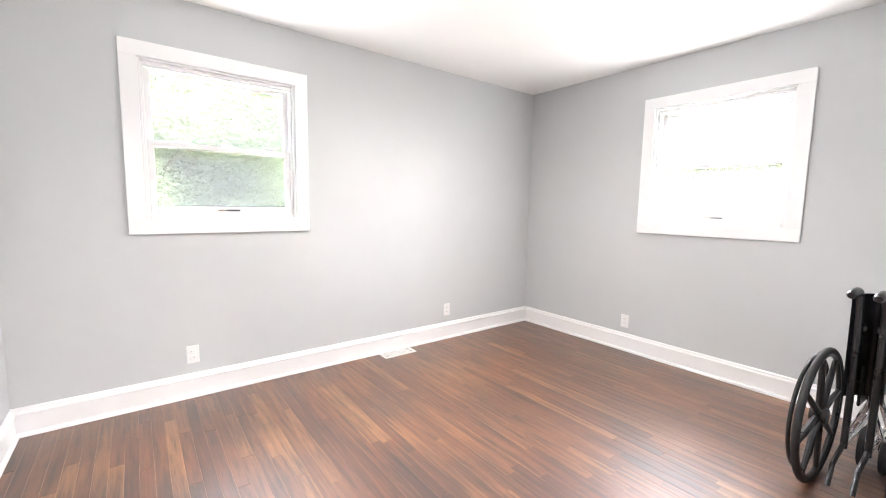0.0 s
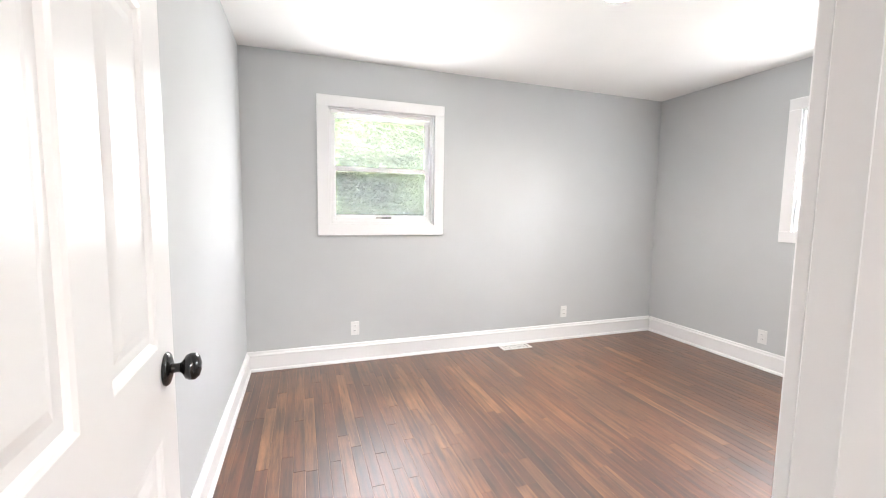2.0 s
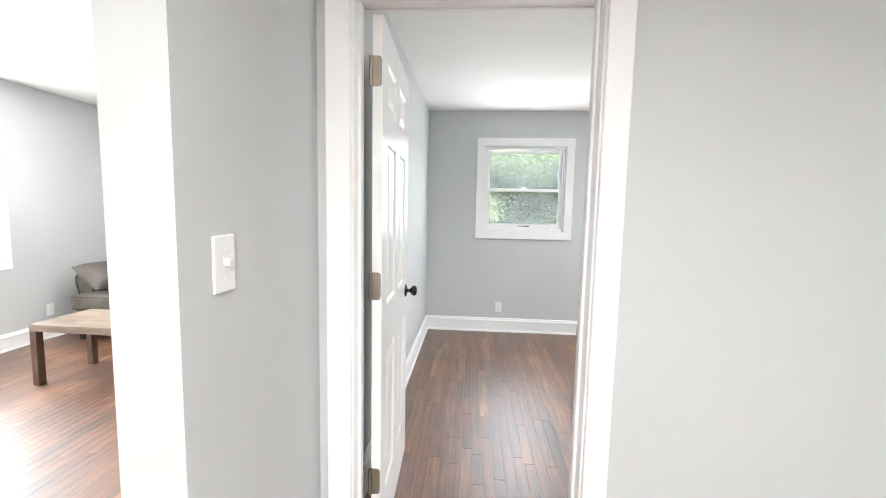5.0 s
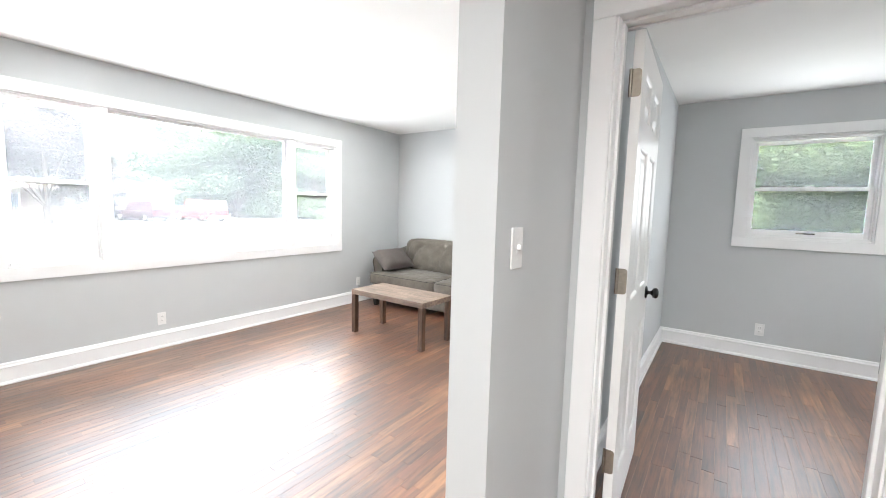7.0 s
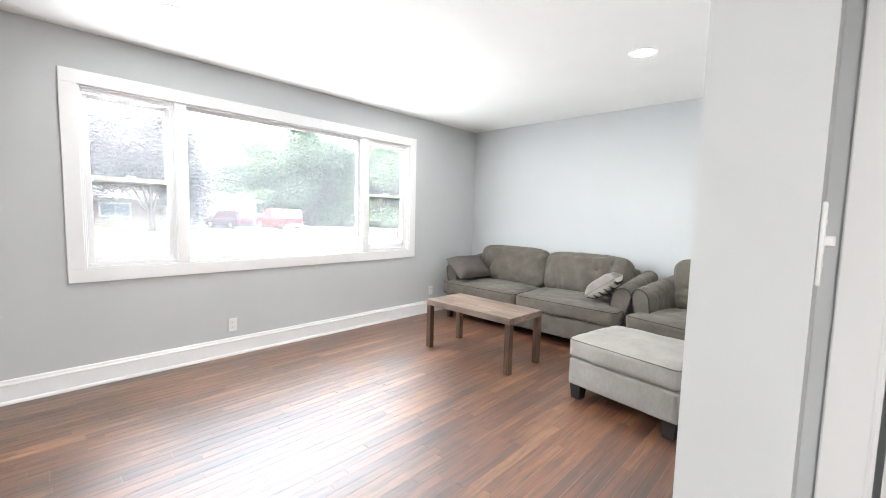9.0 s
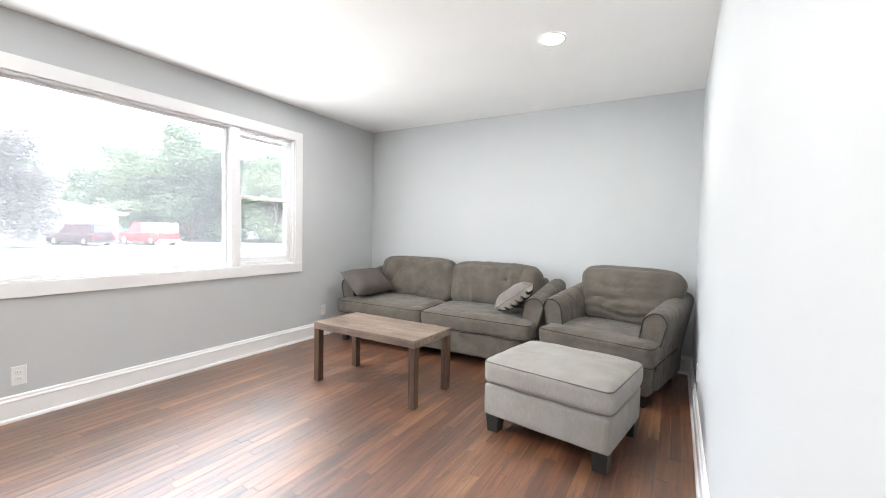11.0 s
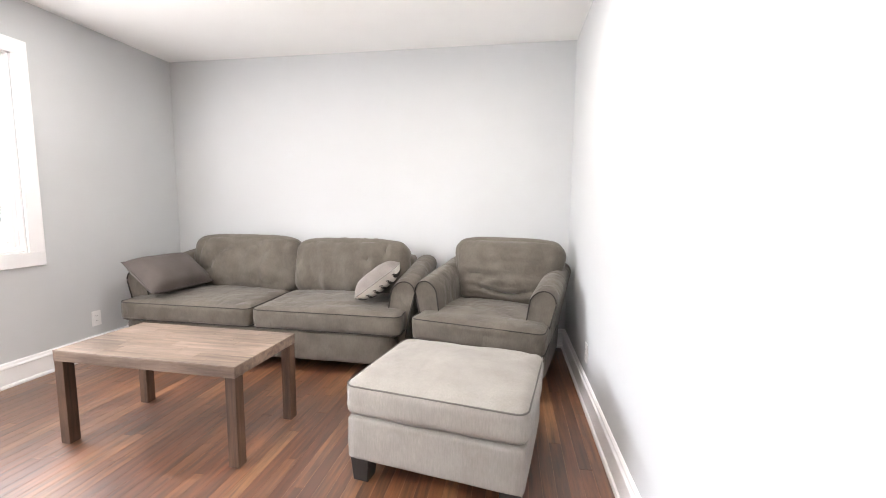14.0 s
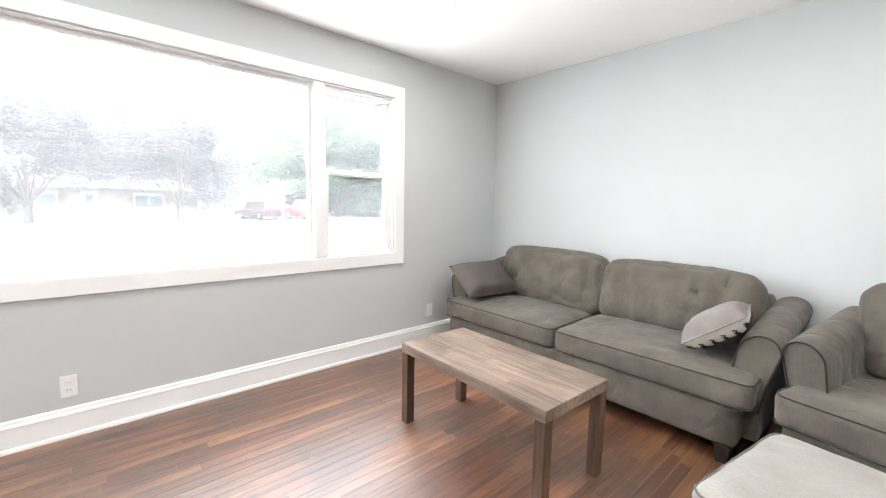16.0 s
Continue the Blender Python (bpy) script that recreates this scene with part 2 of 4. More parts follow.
# ---------------------------------------------------------------- mesh tools
def finish(ob_name, bm, material, parent=None, smooth=False, angle=None):
    me = bpy.data.meshes.new(ob_name)
    bmesh.ops.recalc_face_normals(bm, faces=bm.faces)
    if smooth:
        for f in bm.faces:
            f.smooth = True
        if angle is not None:
            for e in bm.edges:
                if len(e.link_faces) == 2 and e.calc_face_angle(0) > radians(angle):
                    e.smooth = False
    bm.to_mesh(me)
    bm.free()
    mats = material if isinstance(material, (list, tuple)) else [material]
    for mt in mats:
        me.materials.append(mt)
    ob = new(ob_name, me)
    if parent is not None:
        ob.parent = parent
    return ob


def part(name, bm, material, parent, label="", smooth=False, angle=40):
    ob = finish(name, bm, material, parent, smooth, angle)
    return tagged(ob, label) if label else ob


def empty(name, m=Matrix()):
    ob = new(name)
    ob.empty_display_size = 0.1
    ob.matrix_world = m
    return ob


def add_box(bm, lo, hi, bevel=0.0, seg=1, m=None):
    """A box from corner to corner, with bevelled edges if asked."""
    vs = [bm.verts.new((x, y, z)) for x in (lo[0], hi[0]) for y in (lo[1], hi[1]) for z in (lo[2], hi[2])]
    fs = [bm.faces.new([vs[i] for i in q]) for q in ((0, 1, 3, 2), (4, 6, 7, 5), (0, 4, 5, 1), (2, 3, 7, 6), (0, 2, 6, 4), (1, 5, 7, 3))]
    if bevel > 0:
        es = list({e for f in fs for e in f.edges})
        out = bmesh.ops.bevel(bm, geom=es, offset=bevel, segments=seg, affect="EDGES", profile=0.5)
        vs = list({v for f in out["faces"] for v in f.verts} | {v for v in vs if v.is_valid})
    if m is not None:
        bmesh.ops.transform(bm, matrix=m, verts=[v for v in vs if v.is_valid])
    return bm


def box(lo, hi, bevel=0.0, seg=1, m=None):
    return add_box(bmesh.new(), lo, hi, bevel, seg, m)


def add_lathe(bm, profile, steps=24, m=Matrix()):
    """A turned body about z from (radius, z) pairs."""
    rings = []
    for r, z in profile:
        if r < 1e-6:
            rings.append([bm.verts.new(m @ Vector((0, 0, z)))])
        else:
            rings.append([bm.verts.new(m @ Vector((r * math.cos(2 * math.pi * i / steps), r * math.sin(2 * math.pi * i / steps), z))) for i in range(steps)])
    for a, b in zip(rings, rings[1:]):
        for i in range(steps):
            j = (i + 1) % steps
            q = [a[i % len(a)], a[j % len(a)], b[j % len(b)], b[i % len(b)]]
            q = list(dict.fromkeys(q))
            if len(q) > 2:
                bm.faces.new(q)
    return bm


def lathe(profile, steps=24, m=Matrix()):
    return add_lathe(bmesh.new(), profile, steps, m)


def add_tube(bm, pts, r, steps=8, closed=False):
    """A round tube along points."""
    pts = [Vector(p) for p in pts]
    n, rings = len(pts), []
    up = Vector((0, 0, 1))
    for i, p in enumerate(pts):
        a = pts[(i - 1) % n] if closed or i else p
        b = pts[(i + 1) % n] if closed or i < n - 1 else p
        d = (b - a).normalized()
        s = d.cross(up)
        if s.length < 0.05:
            s = d.cross(Vector((1, 0, 0)))
        s.normalize()
        u = s.cross(d)
        rr = r[i] if isinstance(r, (list, tuple)) else r
        rings.append([bm.verts.new(p + rr * (math.cos(2 * math.pi * k / steps) * s + math.sin(2 * math.pi * k / steps) * u)) for k in range(steps)])
    for i in range(n if closed else n - 1):
        a, b = rings[i], rings[(i + 1) % n]
        for k in range(steps):
            j = (k + 1) % steps
            bm.faces.new((a[k], a[j], b[j], b[k]))
    if not closed:
        bm.faces.new(rings[0][::-1])
        bm.faces.new(rings[-1])
    return bm


def tube(pts, r, steps=8, closed=False):
    return add_tube(bmesh.new(), pts, r, steps, closed)


def torus(R, r, m=Matrix(), steps=40, sides=10):
    bm = bmesh.new()
    rings = []
    for i in range(steps):
        a = 2 * math.pi * i / steps
        rings.append([bm.verts.new(m @ Vector(((R + r * math.cos(2 * math.pi * k / sides)) * math.cos(a), (R + r * math.cos(2 * math.pi * k / sides)) * math.sin(a), r * math.sin(2 * math.pi * k / sides)))) for k in range(sides)])
    for i in range(steps):
        for k in range(sides):
            bm.faces.new((rings[i][k], rings[(i + 1) % steps][k], rings[(i + 1) % steps][(k + 1) % sides], rings[i][(k + 1) % sides]))
    return bm


def extrude_profile(profile, length, axis="x"):
    """A closed (a, b) profile swept along an axis from 0 to length: along x it lies in (y, z), along y in (x, z)."""
    bm = bmesh.new()
    put = (lambda t, a, b: (t, a, b)) if axis == "x" else (lambda t, a, b: (a, t, b))
    a = [bm.verts.new(put(0, *p)) for p in profile]
    b = [bm.verts.new(put(length, *p)) for p in profile]
    n = len(profile)
    for i in range(n):
        bm.faces.new((a[i], a[(i + 1) % n], b[(i + 1) % n], b[i]))
    bm.faces.new(a[::-1])
    bm.faces.new(b)
    return bm


def soft_box(w, d, h, radius, cuts=14, puff=(0, 0, 0), wrinkle=0.0, seed=0, freq=6.0, stretch=(1, 1, 1), low=0.0):
    """An upholstered block: rounded edges, swollen faces and creases. Centred on the origin."""
    bm = bmesh.new()
    bmesh.ops.create_cube(bm, size=2.0)
    bmesh.ops.subdivide_edges(bm, edges=bm.edges[:], cuts=cuts, use_grid_fill=True)
    half = Vector((w / 2, d / 2, h / 2))
    off = Vector((seed * 7.3, seed * 3.1, seed * 5.7))
    for v in bm.verts:
        u = v.co.copy()
        u = Vector([math.copysign(abs(c) ** 0.8, c) for c in u])
        p = Vector((u.x * half.x, u.y * half.y, u.z * half.z))
        core = Vector([max(-(half[i] - radius), min(half[i] - radius, p[i])) for i in range(3)])
        rest = p - core
        if rest.length > 1e-9:
            rest = rest.normalized() * min(radius, rest.length) if rest.length > radius else rest
        p = core + rest
        sw = [(1 - abs(u[(i + 1) % 3]) ** 2.2) * (1 - abs(u[(i + 2) % 3]) ** 2.2) for i in range(3)]
        n = Vector([math.copysign(1, u[i]) * (abs(u[i]) ** 6) * puff[i] * sw[i] for i in range(3)])
        p += n
        if wrinkle:
            q = Vector((p.x * stretch[0], p.y * stretch[1], p.z * stretch[2])) * freq + off
            k = noise.fractal(q, 0.9, 2.1, 4) * wrinkle * 0.6
            k2 = -max(0.0, 1 - 3.2 * abs(noise.noise(q * 0.8 + off))) ** 1.5 * wrinkle * 1.1
            if low:
                k, k2 = k * (0.35 + low * max(0.0, 0.5 - u.z)), k2 * (0.15 + low * max(0.0, 0.35 - u.z))
            d_ = Vector((u.x ** 3 / half.x, u.y ** 3 / half.y, u.z ** 3 / half.z))
            if stretch != (1, 1, 1):
                edge = (1 - abs(u.x) ** 8) * (1 - abs(u.z) ** 8)
                k, k2 = k * (0.25 + 0.75 * edge), k2 * edge
            if d_.length > 1e-6:
                p += d_.normalized() * (k + k2)
        v.co = p
    return bm


def moved(bm, m):
    bmesh.ops.transform(bm, matrix=m, verts=bm.verts)
    return bm


def ring_path(w, d, r, z, n=6):
    """A rounded rectangle of points about the origin."""
    pts = []
    for cx, cy, a0 in ((w / 2 - r, d / 2 - r, 0), (-w / 2 + r, d / 2 - r, 90), (-w / 2 + r, -d / 2 + r, 180), (w / 2 - r, -d / 2 + r, 270)):
        for i in range(n + 1):
            a = radians(a0 + 90 * i / n)
            pts.append((cx + r * math.cos(a), cy + r * math.sin(a), z))
    return pts


# ---------------------------------------------------------------- plan
H = 2.44                     # ceiling
XW, XP0, XP1 = 0.0, 3.575, 3.703   # street wall, partition faces
XE = 7.702                   # bedroom outer wall
YF = 0.0                     # far gable wall
YD0, YD1 = -3.235, -3.111      # wall between hall and bedroom
YPE = -3.868                 # free end of the partition
YS, XH = -6.4, 6.3           # plain walls that close the place behind
DX0, DX1, DZ = 3.820, 4.577, 2.028   # door opening
OUT = 0.16                   # outer wall thickness


def structure(ob, label, category):
    return tagged(ob, label, category, kind="structure")


def wall(name, lo, hi, openings=(), axis="x", label="smooth wall painted light grey"):
    """A wall block with rectangular openings (from, to, bottom, top) along its axis."""
    bm = bmesh.new()
    i = 0 if axis == "x" else 1
    us = sorted({lo[i], hi[i], *[o[0] for o in openings], *[o[1] for o in openings]})
    zs = sorted({lo[2], hi[2], *[o[2] for o in openings], *[o[3] for o in openings]})
    for a, b in zip(us, us[1:]):
        for c, d in zip(zs, zs[1:]):
            if any(o[0] <= (a + b) / 2 <= o[1] and o[2] <= (c + d) / 2 <= o[3] for o in openings):
                continue
            l, h = list(lo), list(hi)
            l[i], h[i], l[2], h[2] = a, b, c, d
            add_box(bm, l, h)
    bmesh.ops.remove_doubles(bm, verts=bm.verts, dist=1e-5)
    seen = {}
    for f in bm.faces:
        seen.setdefault(tuple(round(c, 4) for c in f.calc_center_median()), []).append(f)
    bmesh.ops.delete(bm, geom=[f for fs in seen.values() if len(fs) > 1 for f in fs], context="FACES")
    return structure(finish(name, bm, WALL), label, "wall")


WA = (4.327, 5.203, 1.143, 2.068)      # bedroom gable window opening: x, z
WB = (-2.200, -1.302, 1.143, 2.068)    # bedroom side window opening: y, z
WL = (-4.215, -1.236, 0.836, 2.086)    # living room window opening: y, z
wall("wall_north", (-OUT, YF, -0.5), (XE + OUT, YF + OUT, H), [WA])
wall("wall_west", (-OUT, YS, -0.5), (XW, YF, H), [WL], "y")
wall("wall_east", (XE, YD0, -0.5), (XE + OUT, YF, H), [WB], "y")
wall("wall_partition", (XP0, YPE, 0), (XP1, YF, H), (), "y")
wall("wall_hall", (XP1, YD0, 0), (XE, YD1, H), [(DX0 - 0.02, DX1 + 0.02, 0, DZ + 0.02)])
wall("wall_south", (-OUT, YS - OUT, -0.5), (XH + OUT, YS, H))
wall("wall_hall_end", (XH, YS, -0.5), (XH + OUT, YD0, H), (), "y")
for nm, lo, hi in (("ceiling", (-OUT, YS - OUT, H), (XE + OUT, YF + OUT, H + 0.2)),):
    structure(finish(nm, box(lo, hi), CEIL), "flat ceiling painted matt white", "ceiling")
structure(finish("floor", box((-0.0, YS, -0.5), (XE, YF, -0.0011)), SUBFLOOR), "dark oak strip floor with varnished boards", "floor")

BASE_PROFILE = [(0, 0), (0.030, 0), (0.030, 0.008), (0.026, 0.018), (0.018, 0.022), (0.018, 0.118), (0.022, 0.122), (0.021, 0.130),
                (0.014, 0.138), (0.012, 0.150), (0.006, 0.156), (0, 0.156)]


def baseboard(x, y, rz, length):
    """Local x runs along the wall, local y out from it."""
    bm = extrude_profile(BASE_PROFILE, length, "x")
    ob = finish("baseboard", bm, TRIM)
    ob.matrix_world = pose(x, y, 0.0005, 0, 0, rz)
    return structure(ob, "white moulded baseboard with shoe moulding", "baseboard")


baseboard(XP0, YF, 180, XP0 - XW)                # living, gable wall
baseboard(XW, YF - 0.03, -90, -YS - 0.03)        # living, street wall
baseboard(XP0, YPE, 90, -YPE - 0.03)             # living, partition
baseboard(XE, YF, 180, XE - XP1)                 # bedroom, gable wall
baseboard(XE, YD1, 90, -YD1 - 0.03)              # bedroom, side wall
baseboard(XP1, YF - 0.03, -90, -YD1 - 0.03)      # bedroom, partition
baseboard(XH, YD0, 180, XH - 4.666)              # hall, beside the door
baseboard(XP1, YD0, -90, YD0 - YPE)              # hall, partition
baseboard(XP1, YPE, 180, XP1 - XP0)              # end of the partition
baseboard(XW + 0.03, YS, 0, XH - 0.03)


# ---------------------------------------------------------------- windows
def board_frame(u0, u1, z0, z1, w, y0, y1, bevel=0.002):
    """Four flat boards round an opening."""
    out = []
    out.append(box((u0 - w, y0, z1), (u1 + w, y1, z1 + w), bevel))
    out.append(box((u0 - w, y0, z0 - w), (u1 + w, y1, z0), bevel))
    out.append(box((u0 - w, y0, z0), (u0, y1, z1), bevel))
    out.append(box((u1, y0, z0), (u1 + w, y1, z1), bevel))
    return out


def sash(name, u0, u1, z0, z1, stile, bottom, top, y0, y1, parent):
    bm = bmesh.new()
    add_box(bm, (u0, y0, z0), (u0 + stile, y1, z1), 0.003)
    add_box(bm, (u1 - stile, y0, z0), (u1, y1, z1), 0.003)
    add_box(bm, (u0 + stile, y0 + 0.001, z0), (u1 - stile, y1 - 0.001, z0 + bottom), 0.003)
    add_box(bm, (u0 + stile, y0 + 0.001, z1 - top), (u1 - stile, y1 - 0.001, z1), 0.003)
    s = part(name, bm, TRIM, parent)
    ym = (y0 + y1) / 2
    g = part("pane", box((u0 + stile - 0.004, ym - 0.002, z0 + bottom - 0.004), (u1 - stile + 0.004, ym + 0.002, z1 - top + 0.004)), GLASS, s, "glass pane with a pale glare veil")
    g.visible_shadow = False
    return s


def double_hung(parent, u0, u1, z0, z1, zm, lift=True):
    """Jamb liner, outer upper sash, inner lower sash."""
    part("jamb_liner", box((u0, 0.03, z0), (u0 + 0.014, 0.125, z1), 0.002), TRIM, parent)
    part("jamb_liner", box((u1 - 0.014, 0.03, z0), (u1, 0.125, z1), 0.002), TRIM, parent)
    part("head_stop", box((u0 + 0.014, 0.02, z1 - 0.022), (u1 - 0.014, 0.07, z1), 0.002), TRIM, parent)
    part("sill_stop", box((u0 + 0.014, 0.012, z0), (u1 - 0.014, 0.125, z0 + 0.02), 0.002), TRIM, parent)
    sash("upper_sash", u0 + 0.014, u1 - 0.014, zm - 0.022, z1 - 0.018, 0.034, 0.036, 0.036, 0.085, 0.118, parent)
    low = sash("lower_sash", u0 + 0.014, u1 - 0.014, z0 + 0.018, zm + 0.016, 0.034, 0.052, 0.034, 0.045, 0.079, parent)
    um = (u0 + u1) / 2
    part("sash_lock", box((um - 0.03, 0.04, zm + 0.016), (um + 0.03, 0.07, zm + 0.028), 0.004, 2), TRIM, low)
    if lift:
        part("lift_handle", box((um - 0.005, 0.030, z0 + 0.040), (um + 0.075, 0.046, z0 + 0.051), 0.003, 2), ALU, low, "dark metal sash lift")
        part("lift_plate", box((um - 0.055, 0.036, z0 + 0.041), (um - 0.005, 0.046, z0 + 0.050), 0.002, 1), NICKEL, low, "bright metal strip")
    return low


def window_unit(name, m, u0, u1, z0, z1, casing, label):
    w = empty(name, m)
    structure(w, label, "window")
    for nm, bm in zip(("head_casing", "apron_casing", "side_casing", "side_casing"), board_frame(u0, u1, z0, z1, casing, -0.019, -0.0015)):
        part(nm, bm, TRIM, w)
    for nm, bm in zip(("head_jamb", "window_sill", "side_jamb", "side_jamb"), board_frame(u0 + 0.0, u1, z0, z1, -0.012, 0.0, OUT - 0.002)):
        part(nm, bm, TRIM, w)
    return w


wa = window_unit("window_1", Matrix(), *WA, 0.085, "white double-hung window in a flat white casing")
double_hung(wa, WA[0] + 0.012, WA[1] - 0.012, WA[2] + 0.012, WA[3] - 0.012, 1.60)
wb = window_unit("window_2", pose(XE, 0, 0, 0, 0, -90), -WB[1], -WB[0], WB[2], WB[3], 0.085, "white double-hung window in a flat white casing")
double_hung(wb, -WB[1] + 0.012, -WB[0] - 0.012, WB[2] + 0.012, WB[3] - 0.012, 1.60)
wl_ = window_unit("window_3", pose(XW, 0, 0, 0, 0, 90), WL[0], WL[1], WL[2], WL[3], 0.092, "wide white picture window with double-hung side lights")
for u0, u1 in ((-3.660, -3.580), (-1.920, -1.835)):
    part("mullion", box((u0, -0.012, WL[2] + 0.012), (u1, 0.13, WL[3] - 0.012), 0.003), TRIM, wl_)
double_hung(wl_, WL[0] + 0.012, -3.660, WL[2] + 0.012, WL[3] - 0.012, 1.475, False)
double_hung(wl_, -1.835, WL[1] - 0.012, WL[2] + 0.012, WL[3] - 0.012, 1.475, False)
sash("picture_sash", -3.580, -1.920, WL[2] + 0.012, WL[3] - 0.012, 0.022, 0.03, 0.022, 0.05, 0.09, wl_)


# ---------------------------------------------------------------- door
def door_frame():
    d = empty("door_1")
    structure(d, "open white door frame with flat casing", "door frame")
    w = 0.091
    for yy0, yy1 in ((YD0 - 0.018, YD0 - 0.001), (YD1 + 0.001, YD1 + 0.018)):
        part("head_casing", box((DX0 - w + 0.006, yy0, DZ - 0.006), (DX1 + w - 0.006, yy1, DZ + w - 0.006), 0.003), TRIM, d)
        part("side_casing", box((DX0 - w + 0.006, yy0, 0), (DX0 - 0.006, yy1, DZ - 0.006), 0.003), TRIM, d)
        part("side_casing", box((DX1 + 0.006, yy0, 0), (DX1 + w - 0.006, yy1, DZ - 0.006), 0.003), TRIM, d)
    part("side_jamb", box((DX0 - 0.019, YD0, 0), (DX0, YD1, DZ), 0.0015), TRIM, d)
    part("side_jamb", box((DX1, YD0, 0), (DX1 + 0.019, YD1, DZ), 0.0015), TRIM, d)
    part("head_jamb", box((DX0 - 0.019, YD0, DZ), (DX1 + 0.019, YD1, DZ + 0.019), 0.0015), TRIM, d)
    ys = YD1 - 0.040
    part("stop", box((DX0, ys - 0.036, 0), (DX0 + 0.011, ys, DZ - 0.011), 0.002), TRIM, d)
    part("stop", box((DX1 - 0.011, ys - 0.036, 0), (DX1, ys, DZ - 0.011), 0.002), TRIM, d)
    part("stop", box((DX0, ys - 0.036, DZ - 0.011), (DX1, ys, DZ), 0.002), TRIM, d)
    part("strike_plate", box((DX1 - 0.0025, YD1 - 0.036, 0.905), (DX1 + 0.001, YD1 - 0.002, 0.965), 0.001), KNOB, d, "black strike plate")
    return d


def panel_door(name, w, h, t):
    """Six raised panels in a moulded slab; local x along the width, y through it, z up."""
    d = empty(name)
    bm = bmesh.new()
    st, mid = 0.11, 0.10
    pw = (w - 2 * st - mid) / 2
    cols = ((st, st + pw), (st + pw + mid, w - st))
    rows = ((0.22, 0.80), (0.98, 1.60), (1.71, h - 0.115))
    xs = sorted({0, w, *[c for q in cols for c in q]})
    zs = sorted({0, h, *[c for q in rows for c in q]})
    for a, b in zip(xs, xs[1:]):
        for c, e in zip(zs, zs[1:]):
            if any(abs(a - q[0]) < 1e-6 for q in cols) and any(abs(c - q[0]) < 1e-6 for q in rows):
                continue
            add_box(bm, (a, 0, c), (b, t, e))
    bmesh.ops.remove_doubles(bm, verts=bm.verts, dist=1e-5)
    seen = {}
    for f in bm.faces:
        seen.setdefault(tuple(round(q, 4) for q in f.calc_center_median()), []).append(f)
    bmesh.ops.delete(bm, geom=[f for fs in seen.values() if len(fs) > 1 for f in fs], context="FACES")
    part("slab", bm, DOORP, d)
    for c0, c1 in cols:
        for r0, r1 in rows:
            pb = bmesh.new()
            for side, y0 in ((1, 0.0), (-1, t)):
                rings = []
                for ins, dep in ((0, 0.0), (0.008, 0.003), (0.014, 0.009), (0.034, 0.009), (0.052, 0.004), (0.056, 0.003)):
                    y = y0 + side * dep
                    rings.append([pb.verts.new(p) for p in ((c0 + ins, y, r0 + ins), (c1 - ins, y, r0 + ins), (c1 - ins, y, r1 - ins), (c0 + ins, y, r1 - ins))])
                for a, b in zip(rings, rings[1:]):
                    for i in range(4):
                        pb.faces.new((a[i], a[(i + 1) % 4], b[(i + 1) % 4], b[i]))
                pb.faces.new(rings[-1])
            part("panel", pb, DOORP, d)
    kz, kx = 0.935 - 0.012, w - 0.066
    for side, y0, lab in ((-1, 0.0, "hall"), (1, t, "room")):
        m = Matrix.Translation((kx, y0, kz)) @ pose(0, 0, 0, 90 if side < 0 else -90, 0, 0)
        part("rosette", lathe([(0.0, 0.0), (0.033, 0.0), (0.034, 0.003), (0.031, 0.007), (0.022, 0.010), (0.014, 0.012), (0.0, 0.012)], 28, m), KNOB, d, "glossy black rosette", True)
        part("knob", lathe([(0.0, 0.010), (0.011, 0.011), (0.009, 0.018), (0.010, 0.026), (0.016, 0.031), (0.024, 0.036), (0.0275, 0.044), (0.027, 0.052), (0.021, 0.059), (0.010, 0.0625), (0.0, 0.063)], 28, m), KNOB, d, "glossy black door knob", True)
    part("latch_plate", box((w - 0.0005, 0.005, kz - 0.028), (w + 0.0015, t - 0.005, kz + 0.028), 0.0005), KNOB, d)
    return d


def leaf_plate(x0, x1, y0, y1, z0, z1, free, r=0.012):
    """A thin plate in the yz plane with its two corners on the free y side rounded."""
    bm = bmesh.new()
    yf, yb = (y0, y1) if free < 0 else (y1, y0)
    s = -1 if free < 0 else 1
    prof = [(yb, z0)]
    for k in range(6):
        a = radians(90 * k / 5)
        prof.append((yf - s * r + s * r * math.sin(a), z0 + r - r * math.cos(a)))
    for k in range(6):
        a = radians(90 * k / 5)
        prof.append((yf - s * r + s * r * math.cos(a), z1 - r + r * math.sin(a)))
    prof.append((yb, z1))
    a = [bm.verts.new((x0, y, z)) for y, z in prof]
    b = [bm.verts.new((x1, y, z)) for y, z in prof]
    n = len(prof)
    bm.faces.new(a)
    bm.faces.new(b[::-1])
    for k in range(n):
        bm.faces.new((a[k], a[(k + 1) % n], b[(k + 1) % n], b[k]))
    return bm


def hinge(parent, z):
    """Leaf on the door's edge, leaf on the jamb, and the barrel between them; in the open door's own frame."""
    h = part("hinge", leaf_plate(-0.0025, -0.0003, 0.003, 0.035, z - 0.050, z + 0.050, -1), NICKEL, parent, "satin nickel butt hinge")
    part("barrel", tube([(-0.004, 0.039, z - 0.050), (-0.004, 0.039, z + 0.050)], 0.0065, 10), NICKEL, h, "", True)
    for dz in (-0.03, 0.0, 0.03):
        part("screw", lathe([(0.0, 0.001), (0.0035, 0.0008), (0.004, 0.0)], 8, Matrix.Translation((-0.0025, 0.014 + (0.010 if dz == 0 else 0), z + dz)) @ pose(0, 0, 0, 0, -90, 0)), NICKEL, h)
    return h


